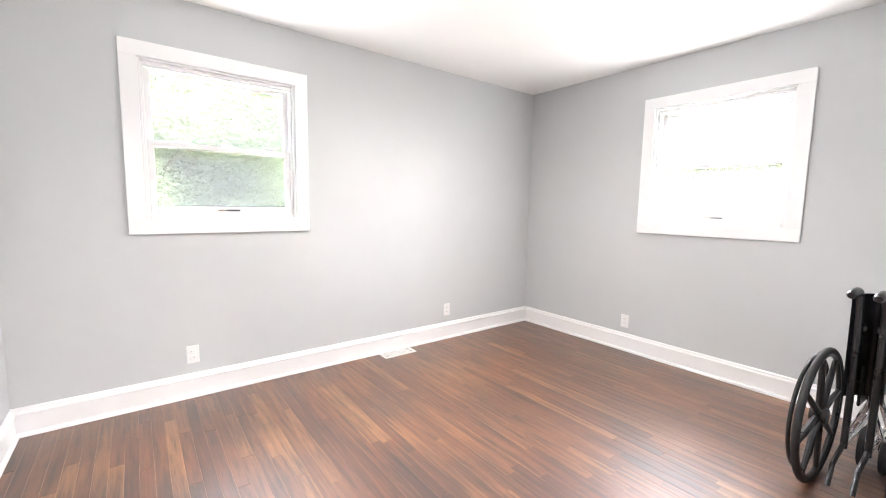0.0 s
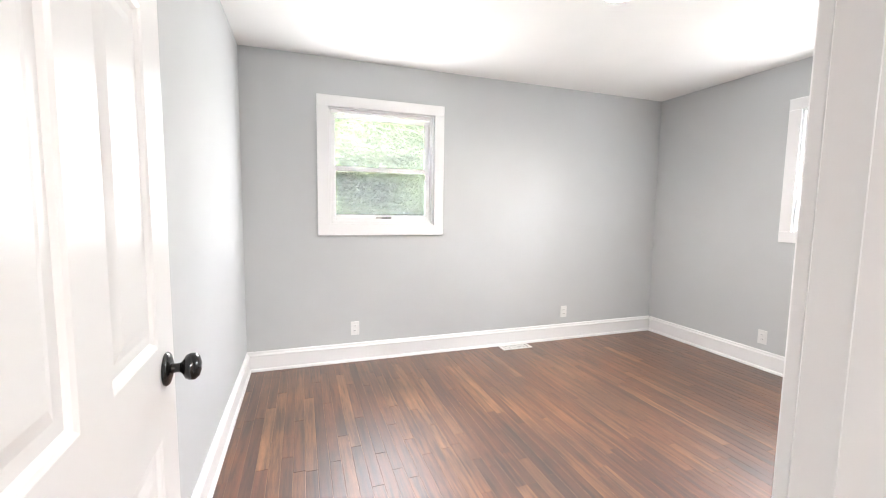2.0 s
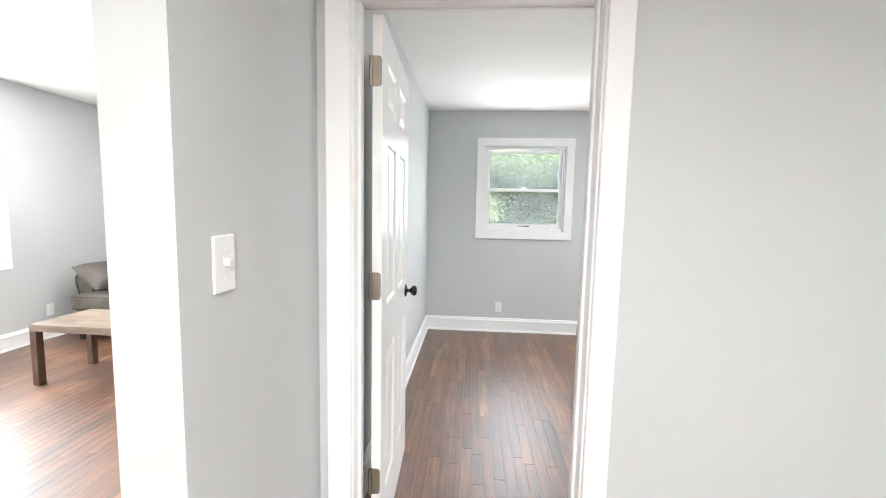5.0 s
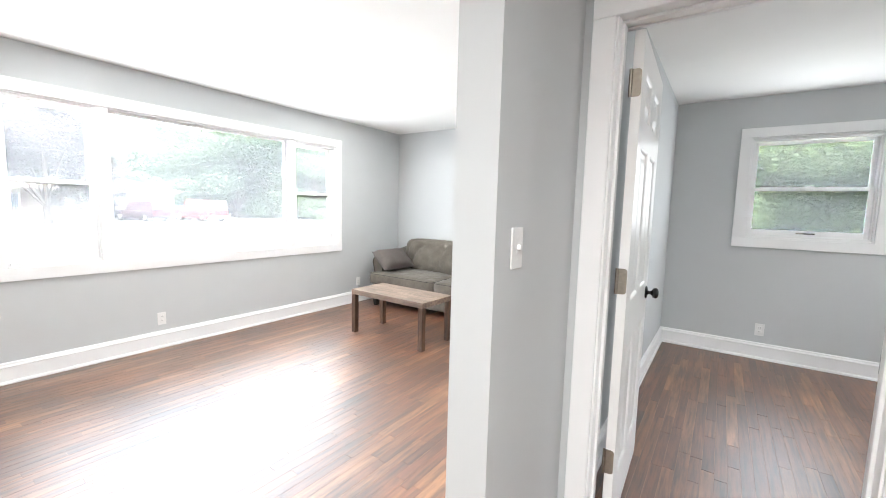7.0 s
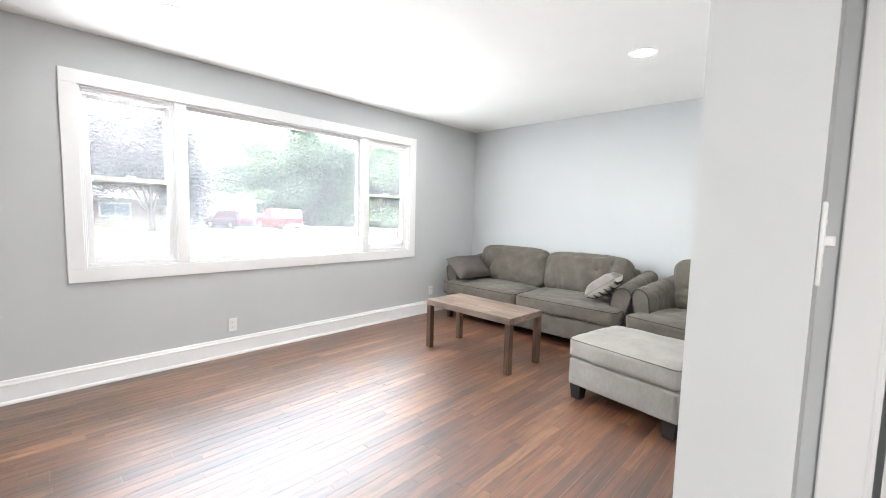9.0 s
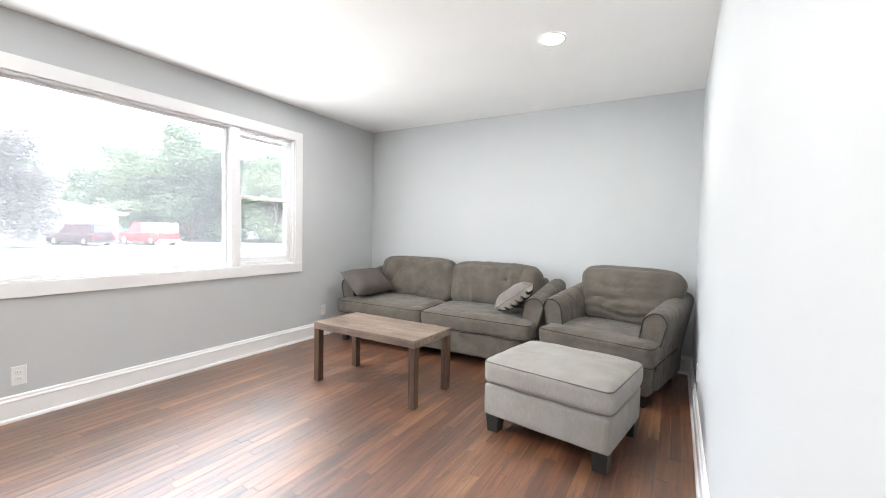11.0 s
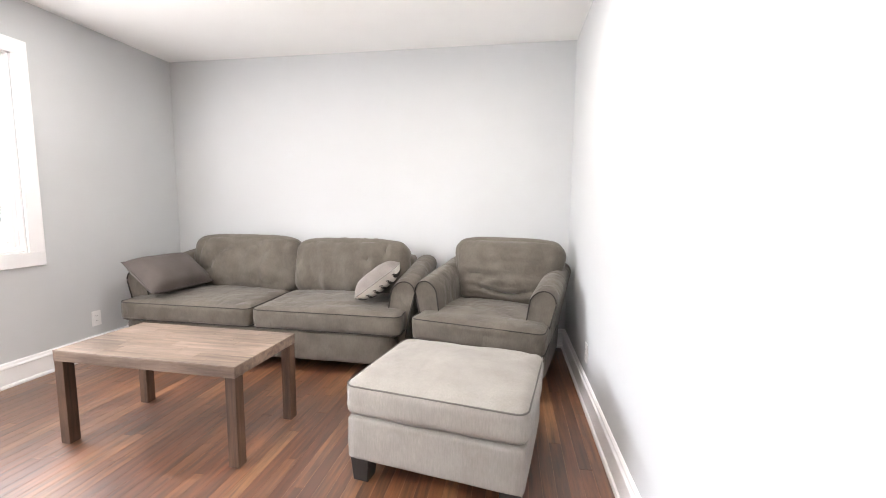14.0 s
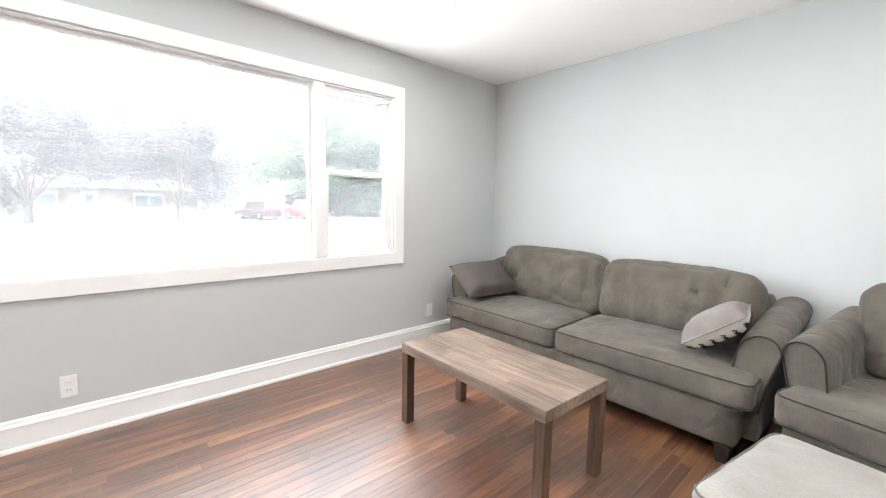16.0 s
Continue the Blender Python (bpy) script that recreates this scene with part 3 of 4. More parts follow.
door_frame()
door = panel_door("door", 0.752, 2.0, 0.035)
door.matrix_world = pose(DX0 + 0.066, YD1 - 0.004, 0.012, 0, 0, 92.3)
for hz in (0.335, 1.075, 1.815):
    hinge(door, hz)
tagged(door, "open white six-panel door with black knob", "door")


def jamb_leaf(z):
    lf = part("hinge_leaf", leaf_plate(DX0 - 0.0006, DX0 + 0.0022, YD1 - 0.034, YD1 - 0.001, z - 0.050, z + 0.050, -1), NICKEL, bpy.data.objects["door_1"], "satin nickel hinge leaf")
    return lf


for hz in (0.347, 1.087, 1.827):
    jamb_leaf(hz)


# ---------------------------------------------------------------- lamps in the ceiling
def downlight(x, y, power, spread=150):
    d = empty("recessed_light", pose(x, y, H))
    part("trim_ring", lathe([(0.066, -0.001), (0.070, -0.006), (0.086, -0.006), (0.092, -0.001)], 36), PLASTIC, d, "white trim ring", True)
    part("lens", lathe([(0.0, -0.004), (0.067, -0.004), (0.0675, -0.001), (0.0, -0.001)], 36), LED, d, "lit white lens")
    lamp = bpy.data.lights.new("downlight", "AREA")
    lamp.shape, lamp.size, lamp.energy, lamp.color = "DISK", 0.13, power, (1.0, 0.97, 0.93)
    lamp.spread = radians(spread)
    lo = new("downlight", lamp)
    lo.matrix_world = pose(x, y, H - 0.012)
    return tagged(d, "lit round recessed light with white trim in the ceiling", "ceiling light", "recessed lights")


for x, y, power in ((0.81, -1.44, 0.3), (2.68, -1.45, 1.1), (0.80, -3.83, 0.3), (2.68, -3.83, 1.2)):
    downlight(x, y, LAMP_POWER * power, 172)
downlight(5.76, -1.50, BED_LAMP_POWER, 150)
# unseen hall light, added behind the view to brighten the hall walls
downlight(4.40, -5.60, HALL_LAMP_POWER, 165)


# ---------------------------------------------------------------- outlets, switch, vents
def outlet(x, y, z, rz, label="white duplex outlet plate on the grey wall"):
    o = empty("wall_outlet", pose(x, y, z, 0, 0, rz))
    part("cover_plate", box((-0.035, -0.006, -0.0575), (0.035, 0, 0.0575), 0.003, 2), PLASTIC, o)
    for dz in (0.0195, -0.0195):
        r = part("receptacle", box((-0.0165, -0.008, dz - 0.014), (0.0165, -0.004, dz + 0.014), 0.002, 1), PLASTIC, o)
        for dx in (-0.006, 0.006):
            part("slot", box((dx - 0.001, -0.0084, dz - 0.003), (dx + 0.001, -0.0075, dz + 0.005)), SLOT, r)
    return tagged(o, label, "outlet", "wall outlets")


outlet(4.526, YF, 0.28, 0)
outlet(6.588, YF, 0.279, 0)
outlet(XE, -1.158, 0.265, -90)
outlet(XW, -3.266, 0.27, 90)
outlet(XW, -0.837, 0.286, 90)
outlet(XP0, -0.93, 0.295, -90)


def light_switch(x, y, z, rz):
    s = empty("light_switch", pose(x, y, z, 0, 0, rz))
    part("cover_plate", box((-0.035, -0.006, -0.0575), (0.035, 0, 0.0575), 0.003, 2), PLASTIC, s)
    part("toggle", box((-0.005, -0.017, -0.004), (0.005, -0.004, 0.011), 0.002, 1), PLASTIC, s)
    part("toggle_slot", box((-0.006, -0.0066, -0.013), (0.006, -0.0055, 0.013)), TRIM, s)
    for dz in (0.03, -0.03):
        part("screw", lathe([(0, 0.001), (0.003, 0.0006), (0.003, 0)], 8, Matrix.Translation((0, -0.006, dz)) @ pose(0, 0, 0, 90)), PLASTIC, s)
    return tagged(s, "white toggle light switch plate on the hall wall", "light switch")


light_switch(XP1, -3.744, 1.247, 90)


def floor_vent(x, y, w, d, rz):
    v = empty("floor_vent", pose(x, y, 0, 0, 0, rz))
    bm = bmesh.new()
    for lo, hi in (((-w / 2, -d / 2, 0.0), (w / 2, -d / 2 + 0.02, 0.006)), ((-w / 2, d / 2 - 0.02, 0.0), (w / 2, d / 2, 0.006)),
                   ((-w / 2, -d / 2 + 0.02, 0.0), (-w / 2 + 0.025, d / 2 - 0.02, 0.006)), ((w / 2 - 0.025, -d / 2 + 0.02, 0.0), (w / 2, d / 2 - 0.02, 0.006))):
        add_box(bm, lo, hi, 0.001)
    part("frame", bm, PLASTIC, v)
    part("duct", box((-w / 2 + 0.02, -d / 2 + 0.015, 0.0005), (w / 2 - 0.02, d / 2 - 0.015, 0.0015)), SLOT, v)
    n = int((w - 0.05) / 0.012)
    for i in range(n):
        x0 = -w / 2 + 0.027 + i * 0.012
        part("louvre", box((x0, -d / 2 + 0.02, 0.0016), (x0 + 0.006, d / 2 - 0.02, 0.005)), PLASTIC, v)
    part("bar", box((-w / 2 + 0.025, -0.004, 0.002), (w / 2 - 0.025, 0.004, 0.0058)), PLASTIC, v)
    return tagged(v, "white metal louvred floor register in the boards", "floor vent", "floor vents")


floor_vent(6.00, -0.085, 0.30, 0.13, 0)
floor_vent(0.10, -4.857, 0.30, 0.13, 90)

# ---------------------------------------------------------------- upholstery
def seat_cushion(name, w, d, h, m, parent, material, seed, puff=0.025, wrinkle=0.006, label=""):
    """A boxed cushion with piping round its top and bottom edges."""
    c = part(name, moved(soft_box(w, d, h, 0.045, 18, (0.008, 0.010, puff), wrinkle, seed, 5.0), m), material, parent, label, True, 80)
    for z in ((h / 2 - 0.020, -h / 2 + 0.020) if material is not OTTO else (h / 2 - 0.020,)):
        pts = [m @ Vector(p) for p in ring_path(w - 0.008, d - 0.008, 0.045, z)]
        part("piping", tube(pts, 0.0036, 6, True), PIPING if material is not OTTO else PIPING_L, c, "dark piped seam", True)
    return c


def back_cushion(w, h, t, m, parent, seed, wrinkle=0.012, stretch=(1.6, 1.0, 0.75), low=0.0, taper=0.03):
    """A loose pillow back, fuller at the middle, creased and slumped."""
    bm = soft_box(w, t, h, 0.085, 32, (0.012, 0.055, 0.012), wrinkle, seed, 4.6, stretch, low)
    for v in bm.verts:
        u, k = 2 * v.co.x / w, 0.5 + v.co.z / h
        v.co.z -= 0.032 * abs(u) ** 5 * max(0.0, k) ** 2
        v.co.x *= 1 - taper * max(0.0, 1 - k) ** 1.5
    c = part("back_cushion", moved(bm, m), SOFA, parent, "", True, 80)
    pts = []
    for x, y, z in ring_path(w - 0.03, h - 0.03, 0.10, 0.0, 8):
        k = Vector((x * 1.7, 3.3 * seed, y * 1.7))
        f = 0.5 + y / h
        y -= 0.032 * abs(2 * x / w) ** 5 * max(0.0, f) ** 2
        x *= 1 - taper * max(0.0, 1 - f) ** 1.5
        pts.append(m @ Vector((x + 0.012 * noise.noise(k), -0.03 + 0.02 * noise.noise(k * 2), y + 0.012 * noise.noise(k + Vector((5, 0, 0))))))
    part("piping", tube(pts, 0.0045, 6, True), PIPING, c, "dark piped seam", True)
    return c


def rolled_arm(name, side, x0, y_front, y_back, w, h_front, h_back, parent, flare=0.05):
    """A padded arm that leans outwards and dips to the front. side: -1 left, 1 right; x0: its inner face."""
    bm = bmesh.new()
    n, rings = 14, []
    prof = []
    for i in range(17):
        a = math.pi * i / 16
        prof.append((0.5 - 0.5 * math.cos(a), math.sin(a)))
    for j in range(n + 1):
        f = j / n
        y = y_front + (y_back - y_front) * f
        hh = h_front + (h_back - h_front) * f
        edge = 1 - 0.10 * max(0, 1 - f * 9) ** 2
        ring = []
        base = 0.10
        pts = [(0.03, base), (0.0, 0.30)]
        for u, s in prof:
            pts.append((0.01 + (w + 0.0) * u, hh - 0.085 + 0.085 * s))
        pts += [(w * 0.94, 0.40), (w * 0.86, 0.25), (w * 0.84, base)]
        for u, z in pts:
            lean = flare * max(0, (z - 0.35)) / 0.35
            cx, cz = w * 0.5, 0.4
            uu, zz = cx + (u - cx) * edge, cz + (z - cz) * (1 - 0.04 * max(0, 1 - f * 9) ** 2)
            wob = 0.004 * noise.noise(Vector((uu * 9, y * 7, zz * 9)))
            ring.append(bm.verts.new((x0 + side * (uu + lean + wob), y, zz + wob)))
        rings.append(ring)
    k = len(rings[0])
    for a, b in zip(rings, rings[1:]):
        for i in range(k):
            bm.faces.new((a[i], a[(i + 1) % k], b[(i + 1) % k], b[i]))
    bm.faces.new(rings[0])
    bm.faces.new(rings[-1][::-1])
    front = [v.co.copy() for v in rings[0]]
    arm = part(name, bm, SOFA, parent, "", True, 60)
    pts = [p + Vector((0, -0.004, 0)) for p in front[1:-1]]
    part("piping", tube(pts, 0.0045, 6), PIPING, arm, "dark piped seam", True)
    return arm


def foot(parent, x, y, h, s=0.06, taper=0.7):
    bm = bmesh.new()
    t = s * taper / 2
    lo = [bm.verts.new((x + a * t, y + b * t, 0)) for a, b in ((-1, -1), (1, -1), (1, 1), (-1, 1))]
    hi = [bm.verts.new((x + a * s / 2, y + b * s / 2, h)) for a, b in ((-1, -1), (1, -1), (1, 1), (-1, 1))]
    bm.faces.new(lo[::-1])
    bm.faces.new(hi)
    for i in range(4):
        bm.faces.new((lo[i], lo[(i + 1) % 4], hi[(i + 1) % 4], hi[i]))
    bmesh.ops.bevel(bm, geom=bm.edges[:], offset=0.003, segments=1, affect="EDGES")
    part("foot", bm, FOOTBLK, parent, "black wooden block foot")


PIPING_L = fabric("piping_grey", (0.12, 0.11, 0.10), (0.16, 0.15, 0.14), 1100, False)


def sofa():
    s = empty("sofa", pose(1.335, -0.035, 0, 0, 0, -0.5))
    # local x from the middle, y from the back (negative to the front)
    part("base", moved(soft_box(2.06, 0.76, 0.21, 0.022, 12, (0, 0.004, 0), 0.002, 3), Matrix.Translation((0, -0.455, 0.195))), SOFA, s, "", True, 80)
    part("back_frame", moved(soft_box(2.02, 0.20, 0.66, 0.06, 12, (0, 0.01, 0), 0.003, 4), Matrix.Translation((0, -0.10, 0.44))), SOFA, s, "", True, 80)
    rolled_arm("arm", -1, -0.93, -0.70, -0.03, 0.185, 0.655, 0.755, s)
    rolled_arm("arm", 1, 0.93, -0.70, -0.03, 0.185, 0.655, 0.755, s)
    for i, x in enumerate((-0.545, 0.545)):
        m = Matrix.Translation((x + (0.0 if i else 0.0), -0.53, 0.378)) @ pose(0, 0, 0, 1.5, 0, 0)
        seat_cushion("seat_cushion", 1.075, 0.64, 0.165, m, s, SOFA, 11 + i, 0.026, 0.008)
    back_cushion(0.98, 0.47, 0.20, Matrix.Translation((-0.45, -0.215, 0.66)) @ pose(0, 0, 0, -13, 0, 0), s, 21, 0.030, (1.6, 1.0, 1.0))
    back_cushion(0.96, 0.455, 0.20, Matrix.Translation((0.50, -0.215, 0.655)) @ pose(0, 0, 0, -13, 0, 0), s, 22, 0.033, (3.2, 1.0, 0.5))
    for x in (-0.98, 0.98):
        for y in (-0.80, -0.10):
            foot(s, x, y, 0.095, 0.07)
    return tagged(s, "taupe fabric two-seat sofa with rounded arms against the wall", "sofa")


def armchair():
    s = empty("armchair", pose(3.100, -0.105, 0, 0, 0, -13))
    part("base", moved(soft_box(0.80, 0.84, 0.21, 0.022, 12, (0, 0.004, 0), 0.002, 5), Matrix.Translation((0, -0.455, 0.195))), SOFA, s, "", True, 80)
    part("back_frame", moved(soft_box(0.72, 0.18, 0.66, 0.06, 12, (0, 0.01, 0), 0.003, 6), Matrix.Translation((0, -0.10, 0.44))), SOFA, s, "", True, 80)
    rolled_arm("arm", -1, -0.262, -0.75, -0.05, 0.175, 0.665, 0.75, s, 0.045)
    rolled_arm("arm", 1, 0.262, -0.75, -0.05, 0.175, 0.665, 0.75, s, 0.045)
    seat_cushion("seat_cushion", 0.86, 0.68, 0.170, Matrix.Translation((0, -0.570, 0.378)) @ pose(0, 0, 0, 1.5, 0, 0), s, SOFA, 31, 0.026, 0.008)
    back_cushion(0.83, 0.49, 0.21, Matrix.Translation((0.045, -0.235, 0.675)) @ pose(0, 0, 0, -14, 0, 0), s, 32, 0.036, (0.6, 1.0, 2.6), 1.1, 0.20)
    for x in (-0.34, 0.34):
        for y in (-0.80, -0.10):
            foot(s, x, y, 0.095, 0.07)
    return tagged(s, "taupe fabric armchair with rounded arms beside the sofa", "armchair")


def ottoman():
    o = empty("ottoman", pose(2.862, -1.632, 0, 0, 0, -9.5))
    part("body", moved(soft_box(0.735, 0.60, 0.19, 0.018, 14, (0.004, 0.004, 0), 0.002, 8), Matrix.Translation((0, 0, 0.197))), OTTO, o, "", True, 80)
    seat_cushion("cushion", 0.755, 0.62, 0.155, Matrix.Translation((0, 0, 0.368)), o, OTTO, 41, 0.028, 0.005)
    for x in (-0.315, 0.315):
        for y in (-0.248, 0.248):
            foot(o, x, y, 0.105, 0.085, 0.8)
    return tagged(o, "light grey fabric ottoman with black block feet", "ottoman")


def throw_pillow(name, w, h, t, m, front, back, label, chevron=False, seed=1):
    p = empty(name, m)
    for side, mat, nm in ((-1, front, "front_cover"), (1, back, "back_cover")):
        bm = bmesh.new()
        n = 18
        grid = []
        for i in range(n + 1):
            row = []
            for j in range(n + 1):
                u, v = 2 * i / n - 1, 2 * j / n - 1
                pin = 1 - 0.07 * (1 - u * u) * abs(v) ** 2 * 1.0
                pin2 = 1 - 0.07 * (1 - v * v) * abs(u) ** 2 * 1.0
                k = max(0.0, (1 - u ** 4) * (1 - v ** 4)) ** 0.62
                wr = 0.006 * noise.noise(Vector((u * 2.5, v * 2.5, seed + side))) * k
                row.append(bm.verts.new((u * w / 2 * pin2, side * (t / 2 * k + wr), v * h / 2 * pin)))
            grid.append(row)
        for i in range(n):
            for j in range(n):
                bm.faces.new((grid[i][j], grid[i + 1][j], grid[i + 1][j + 1], grid[i][j + 1]))
        c = part(nm, bm, mat, p, "", True, 80)
        if chevron and side > 0:
            for r in range(6):
                z0 = -h / 2 + h * (r + 0.5) / 6
                pts = []
                for q in range(45):
                    u = -0.93 + 1.86 * q / 44
                    v = (2 * (z0 + (0.009 if q % 2 else -0.009)) / h)
                    k = max(0.0, (1 - u ** 4) * (1 - min(0.98, abs(v)) ** 4)) ** 0.62
                    pts.append((u * w / 2, t / 2 * k + 0.0015, v * h / 2))
                part("chevron_stripe", tube(pts, 0.0032, 5), PIPING, c, "dark zigzag stripe", True)
    pts = [(x * 0.985, 0, z * 0.985) for x, z, _ in ring_path(w, h, 0.02, 0, 3)]
    n = len(pts)
    rim = []
    for x, y, z in pts:
        u, v = 2 * x / w, 2 * z / h
        rim.append((x * (1 - 0.07 * (1 - v * v) * u * u), 0, z * (1 - 0.07 * (1 - u * u) * v * v)))
    part("piping", tube(rim, 0.004, 6, True), CREAM_D if chevron else front, p, "piped edge", True)
    return tagged(p, label, "pillow", "throw pillows")


CREAM_D = fabric("piping_taupe", (0.24, 0.21, 0.19), (0.30, 0.27, 0.25), 1100, False)

sofa()
armchair()
ottoman()


def leaning(center, up, face):
    """A pose whose z points along up and whose -y looks along face."""
    z = Vector(up).normalized()
    y = -(Vector(face) - Vector(face).dot(z) * z).normalized()
    x = y.cross(z)
    m = Matrix((x, y, z)).transposed().to_4x4()
    m.translation = center
    return m


throw_pillow("throw_pillow", 0.52, 0.37, 0.19, leaning((0.475, -0.630, 0.625), (-0.80, 0.12, 0.57), (0.57, -0.10, 0.80)), PILLOW, PILLOW, "plain taupe throw pillow lying against the sofa arm", False, 2)
throw_pillow("throw_pillow", 0.38, 0.34, 0.16, leaning((2.175, -0.615, 0.630), (0.25, 0.04, 0.19), (-0.60, -0.08, 0.79)), PILLOW_B, CREAM, "beige throw pillow with cream zigzag back on the sofa", True, 5)


# ---------------------------------------------------------------- coffee table
def coffee_table(x, y, rz):
    t = empty("coffee_table", pose(x, y, 0, 0, 0, rz))
    w, d, h, th = 0.972, 0.472, 0.466, 0.052
    top = part("tabletop", box((-w / 2, -d / 2, h - th), (w / 2, d / 2, h - 0.004), 0.0015), TABLEW, t, "brown wood-block tabletop")
    rows = 8
    rw = d / rows
    rng = random.Random(4)
    for r in range(rows):
        x0 = -w / 2
        cut = rng.uniform(0.18, 0.42)
        while x0 < w / 2 - 0.01:
            x1 = min(w / 2, x0 + cut)
            if w / 2 - x1 < 0.12:
                x1 = w / 2
            part("stave", box((x0 + 0.0002, -d / 2 + r * rw + 0.0002, h - 0.0035), (x1 - 0.0002, -d / 2 + (r + 1) * rw - 0.0002, h), 0.0005), TABLEW, top)
            x0 = x1
            cut = rng.uniform(0.22, 0.45)
    for sx in (-1, 1):
        for sy in (-1, 1):
            cx, cy = sx * (w / 2 - 0.027), sy * (d / 2 - 0.027)
            part("leg", box((cx - 0.0255, cy - 0.0255, 0), (cx + 0.0255, cy + 0.0255, h - th - 0.0005), 0.0015), TABLELEG, t, "square brown wooden leg")
    return tagged(t, "low brown wooden coffee table with square legs", "coffee table")


coffee_table(1.472, -1.630, -1.4)


# ---------------------------------------------------------------- wheelchair in the bedroom
def wheelchair():
    c = empty("wheelchair", pose(6.762, -2.745, 0, 0, 0, -4) @ Matrix.Scale(1.04, 4))
    # local x forwards, y to its left, folded to 0.27 m
    R, half = 0.305, 0.135
    for s in (1, -1):
        y = s * half
        m = Matrix.Translation((0, y, R)) @ pose(0, 0, 0, 90, 0, 0)
        wh = part("wheel", torus(R - 0.030, 0.010, m), BLACKP, c, "black mag wheel", True)
        part("tyre", torus(R - 0.013, 0.0145, m), RUBBER, wh, "black rubber tyre", True)
        mh = Matrix.Translation((0, y + s * 0.035, R)) @ pose(0, 0, 0, 90, 0, 0)
        part("handrim", torus(R - 0.050, 0.008, mh), BLACKP, wh, "black plastic handrim", True)
        part("hub", lathe([(0, -0.03), (0.035, -0.028), (0.04, 0), (0.035, 0.028), (0, 0.03)], 20, m), BLACKP, wh, "", True)
        for k in range(8):
            a = radians(45 * k + 10)
            part("spoke", tube([(0.03 * math.cos(a), y, R + 0.03 * math.sin(a)), ((R - 0.03) * math.cos(a), y, R + (R - 0.03) * math.sin(a))], [0.016, 0.010], 8), BLACKP, wh, "", True)
        yf = s * 0.036
        part("back_post", tube([(-0.06, yf, 0.22), (-0.055, yf, 0.55), (-0.075, yf, 0.80), (-0.10, yf, 0.885), (-0.16, yf, 0.90)], 0.0125, 10), BLACKP, c, "black back post", True)
        part("push_handle", tube([(-0.125, yf, 0.897), (-0.15, yf, 0.90), (-0.225, yf, 0.895), (-0.235, yf, 0.893)], [0.015, 0.018, 0.017, 0.012], 10), BLACKP, c, "black ribbed push handle", True)
        part("seat_rail", tube([(-0.06, yf, 0.50), (0.36, yf, 0.50), (0.42, yf, 0.46), (0.46, yf, 0.30)], 0.0115, 10), CHROME, c, "", True)
        part("lower_rail", tube([(-0.06, yf, 0.24), (0.34, yf, 0.24)], 0.0115, 10), CHROME, c, "", True)
        part("front_post", tube([(0.34, yf, 0.50), (0.34, yf, 0.20)], 0.0115, 10), CHROME, c, "", True)
        part("arm_frame", tube([(-0.05, yf, 0.56), (-0.04, yf, 0.72), (0.22, yf, 0.72), (0.26, yf, 0.62), (0.28, yf, 0.50)], 0.0105, 10), CHROME, c, "", True)
        part("arm_pad", moved(soft_box(0.27, 0.05, 0.028, 0.012, 6), Matrix.Translation((0.08, yf, 0.738))), VINYL, c, "black padded armrest", True)
        part("side_panel", box((-0.03, yf - 0.002, 0.52), (0.26, yf + 0.002, 0.70), 0.001), BLACKP, c)
        part("brake_lever", tube([(0.24, yf + s * 0.02, 0.48), (0.22, yf + s * 0.03, 0.62)], 0.007, 8), CHROME, c, "", True)
        mc = Matrix.Translation((0.34, yf, 0.10)) @ pose(0, 0, 0, 90, 0, 0)
        cw = part("caster", lathe([(0, -0.014), (0.085, -0.014), (0.10, -0.010), (0.10, 0.010), (0.085, 0.014), (0, 0.014)], 28, mc), RUBBER, c, "grey-black caster wheel", True)
        part("fork", tube([(0.33, yf, 0.205), (0.33, yf + 0.022, 0.17), (0.34, yf + 0.022, 0.10)], 0.007, 8), CHROME, cw, "", True)
        part("foot_rest", box((0.42, yf - 0.05, 0.10), (0.56, yf + 0.05, 0.112), 0.004), BLACKP, c)
        part("anti_tip", tube([(-0.06, yf, 0.24), (-0.20, yf, 0.20), (-0.24, yf, 0.12)], 0.009, 8), BLACKP, c, "", True)
    for s in (1, -1):
        part("cross_brace", tube([(0.10, s * 0.05, 0.24), (0.10, 0.0, 0.40), (0.10, -s * 0.05, 0.53)], 0.0105, 10), CHROME, c, "chrome cross brace", True)
        part("cross_brace", tube([(0.24, s * 0.05, 0.24), (0.24, 0.0, 0.40), (0.24, -s * 0.05, 0.53)], 0.0105, 10), CHROME, c, "chrome cross brace", True)
        part("seat_sling", box((-0.02, s * 0.012, 0.40), (0.36, s * 0.022, 0.575), 0.004), VINYL, c, "folded black seat sling")
    bm = bmesh.new()
    cols = []
    for i in range(13):
        f = i / 12
        y = -0.060 + 0.12 * f
        bulge = -0.10 * math.sin(math.pi * f)
        cols.append([bm.verts.new((-0.068 - bulge - 0.02 * k / 6 + d, y, 0.44 + 0.44 * k / 6)) for k in range(7) for d in (0.0,)])
    back = []
    for i in range(12):
        for k in range(6):
            bm.faces.new((cols[i][k], cols[i + 1][k], cols[i + 1][k + 1], cols[i][k + 1]))
    bmesh.ops.solidify(bm, geom=bm.faces[:], thickness=0.008)
    part("back_sling", bm, VINYL, c, "black vinyl back sling", True)
    return tagged(c, "folded black wheelchair with chrome frame by the bedroom wall", "wheelchair")


wheelchair()


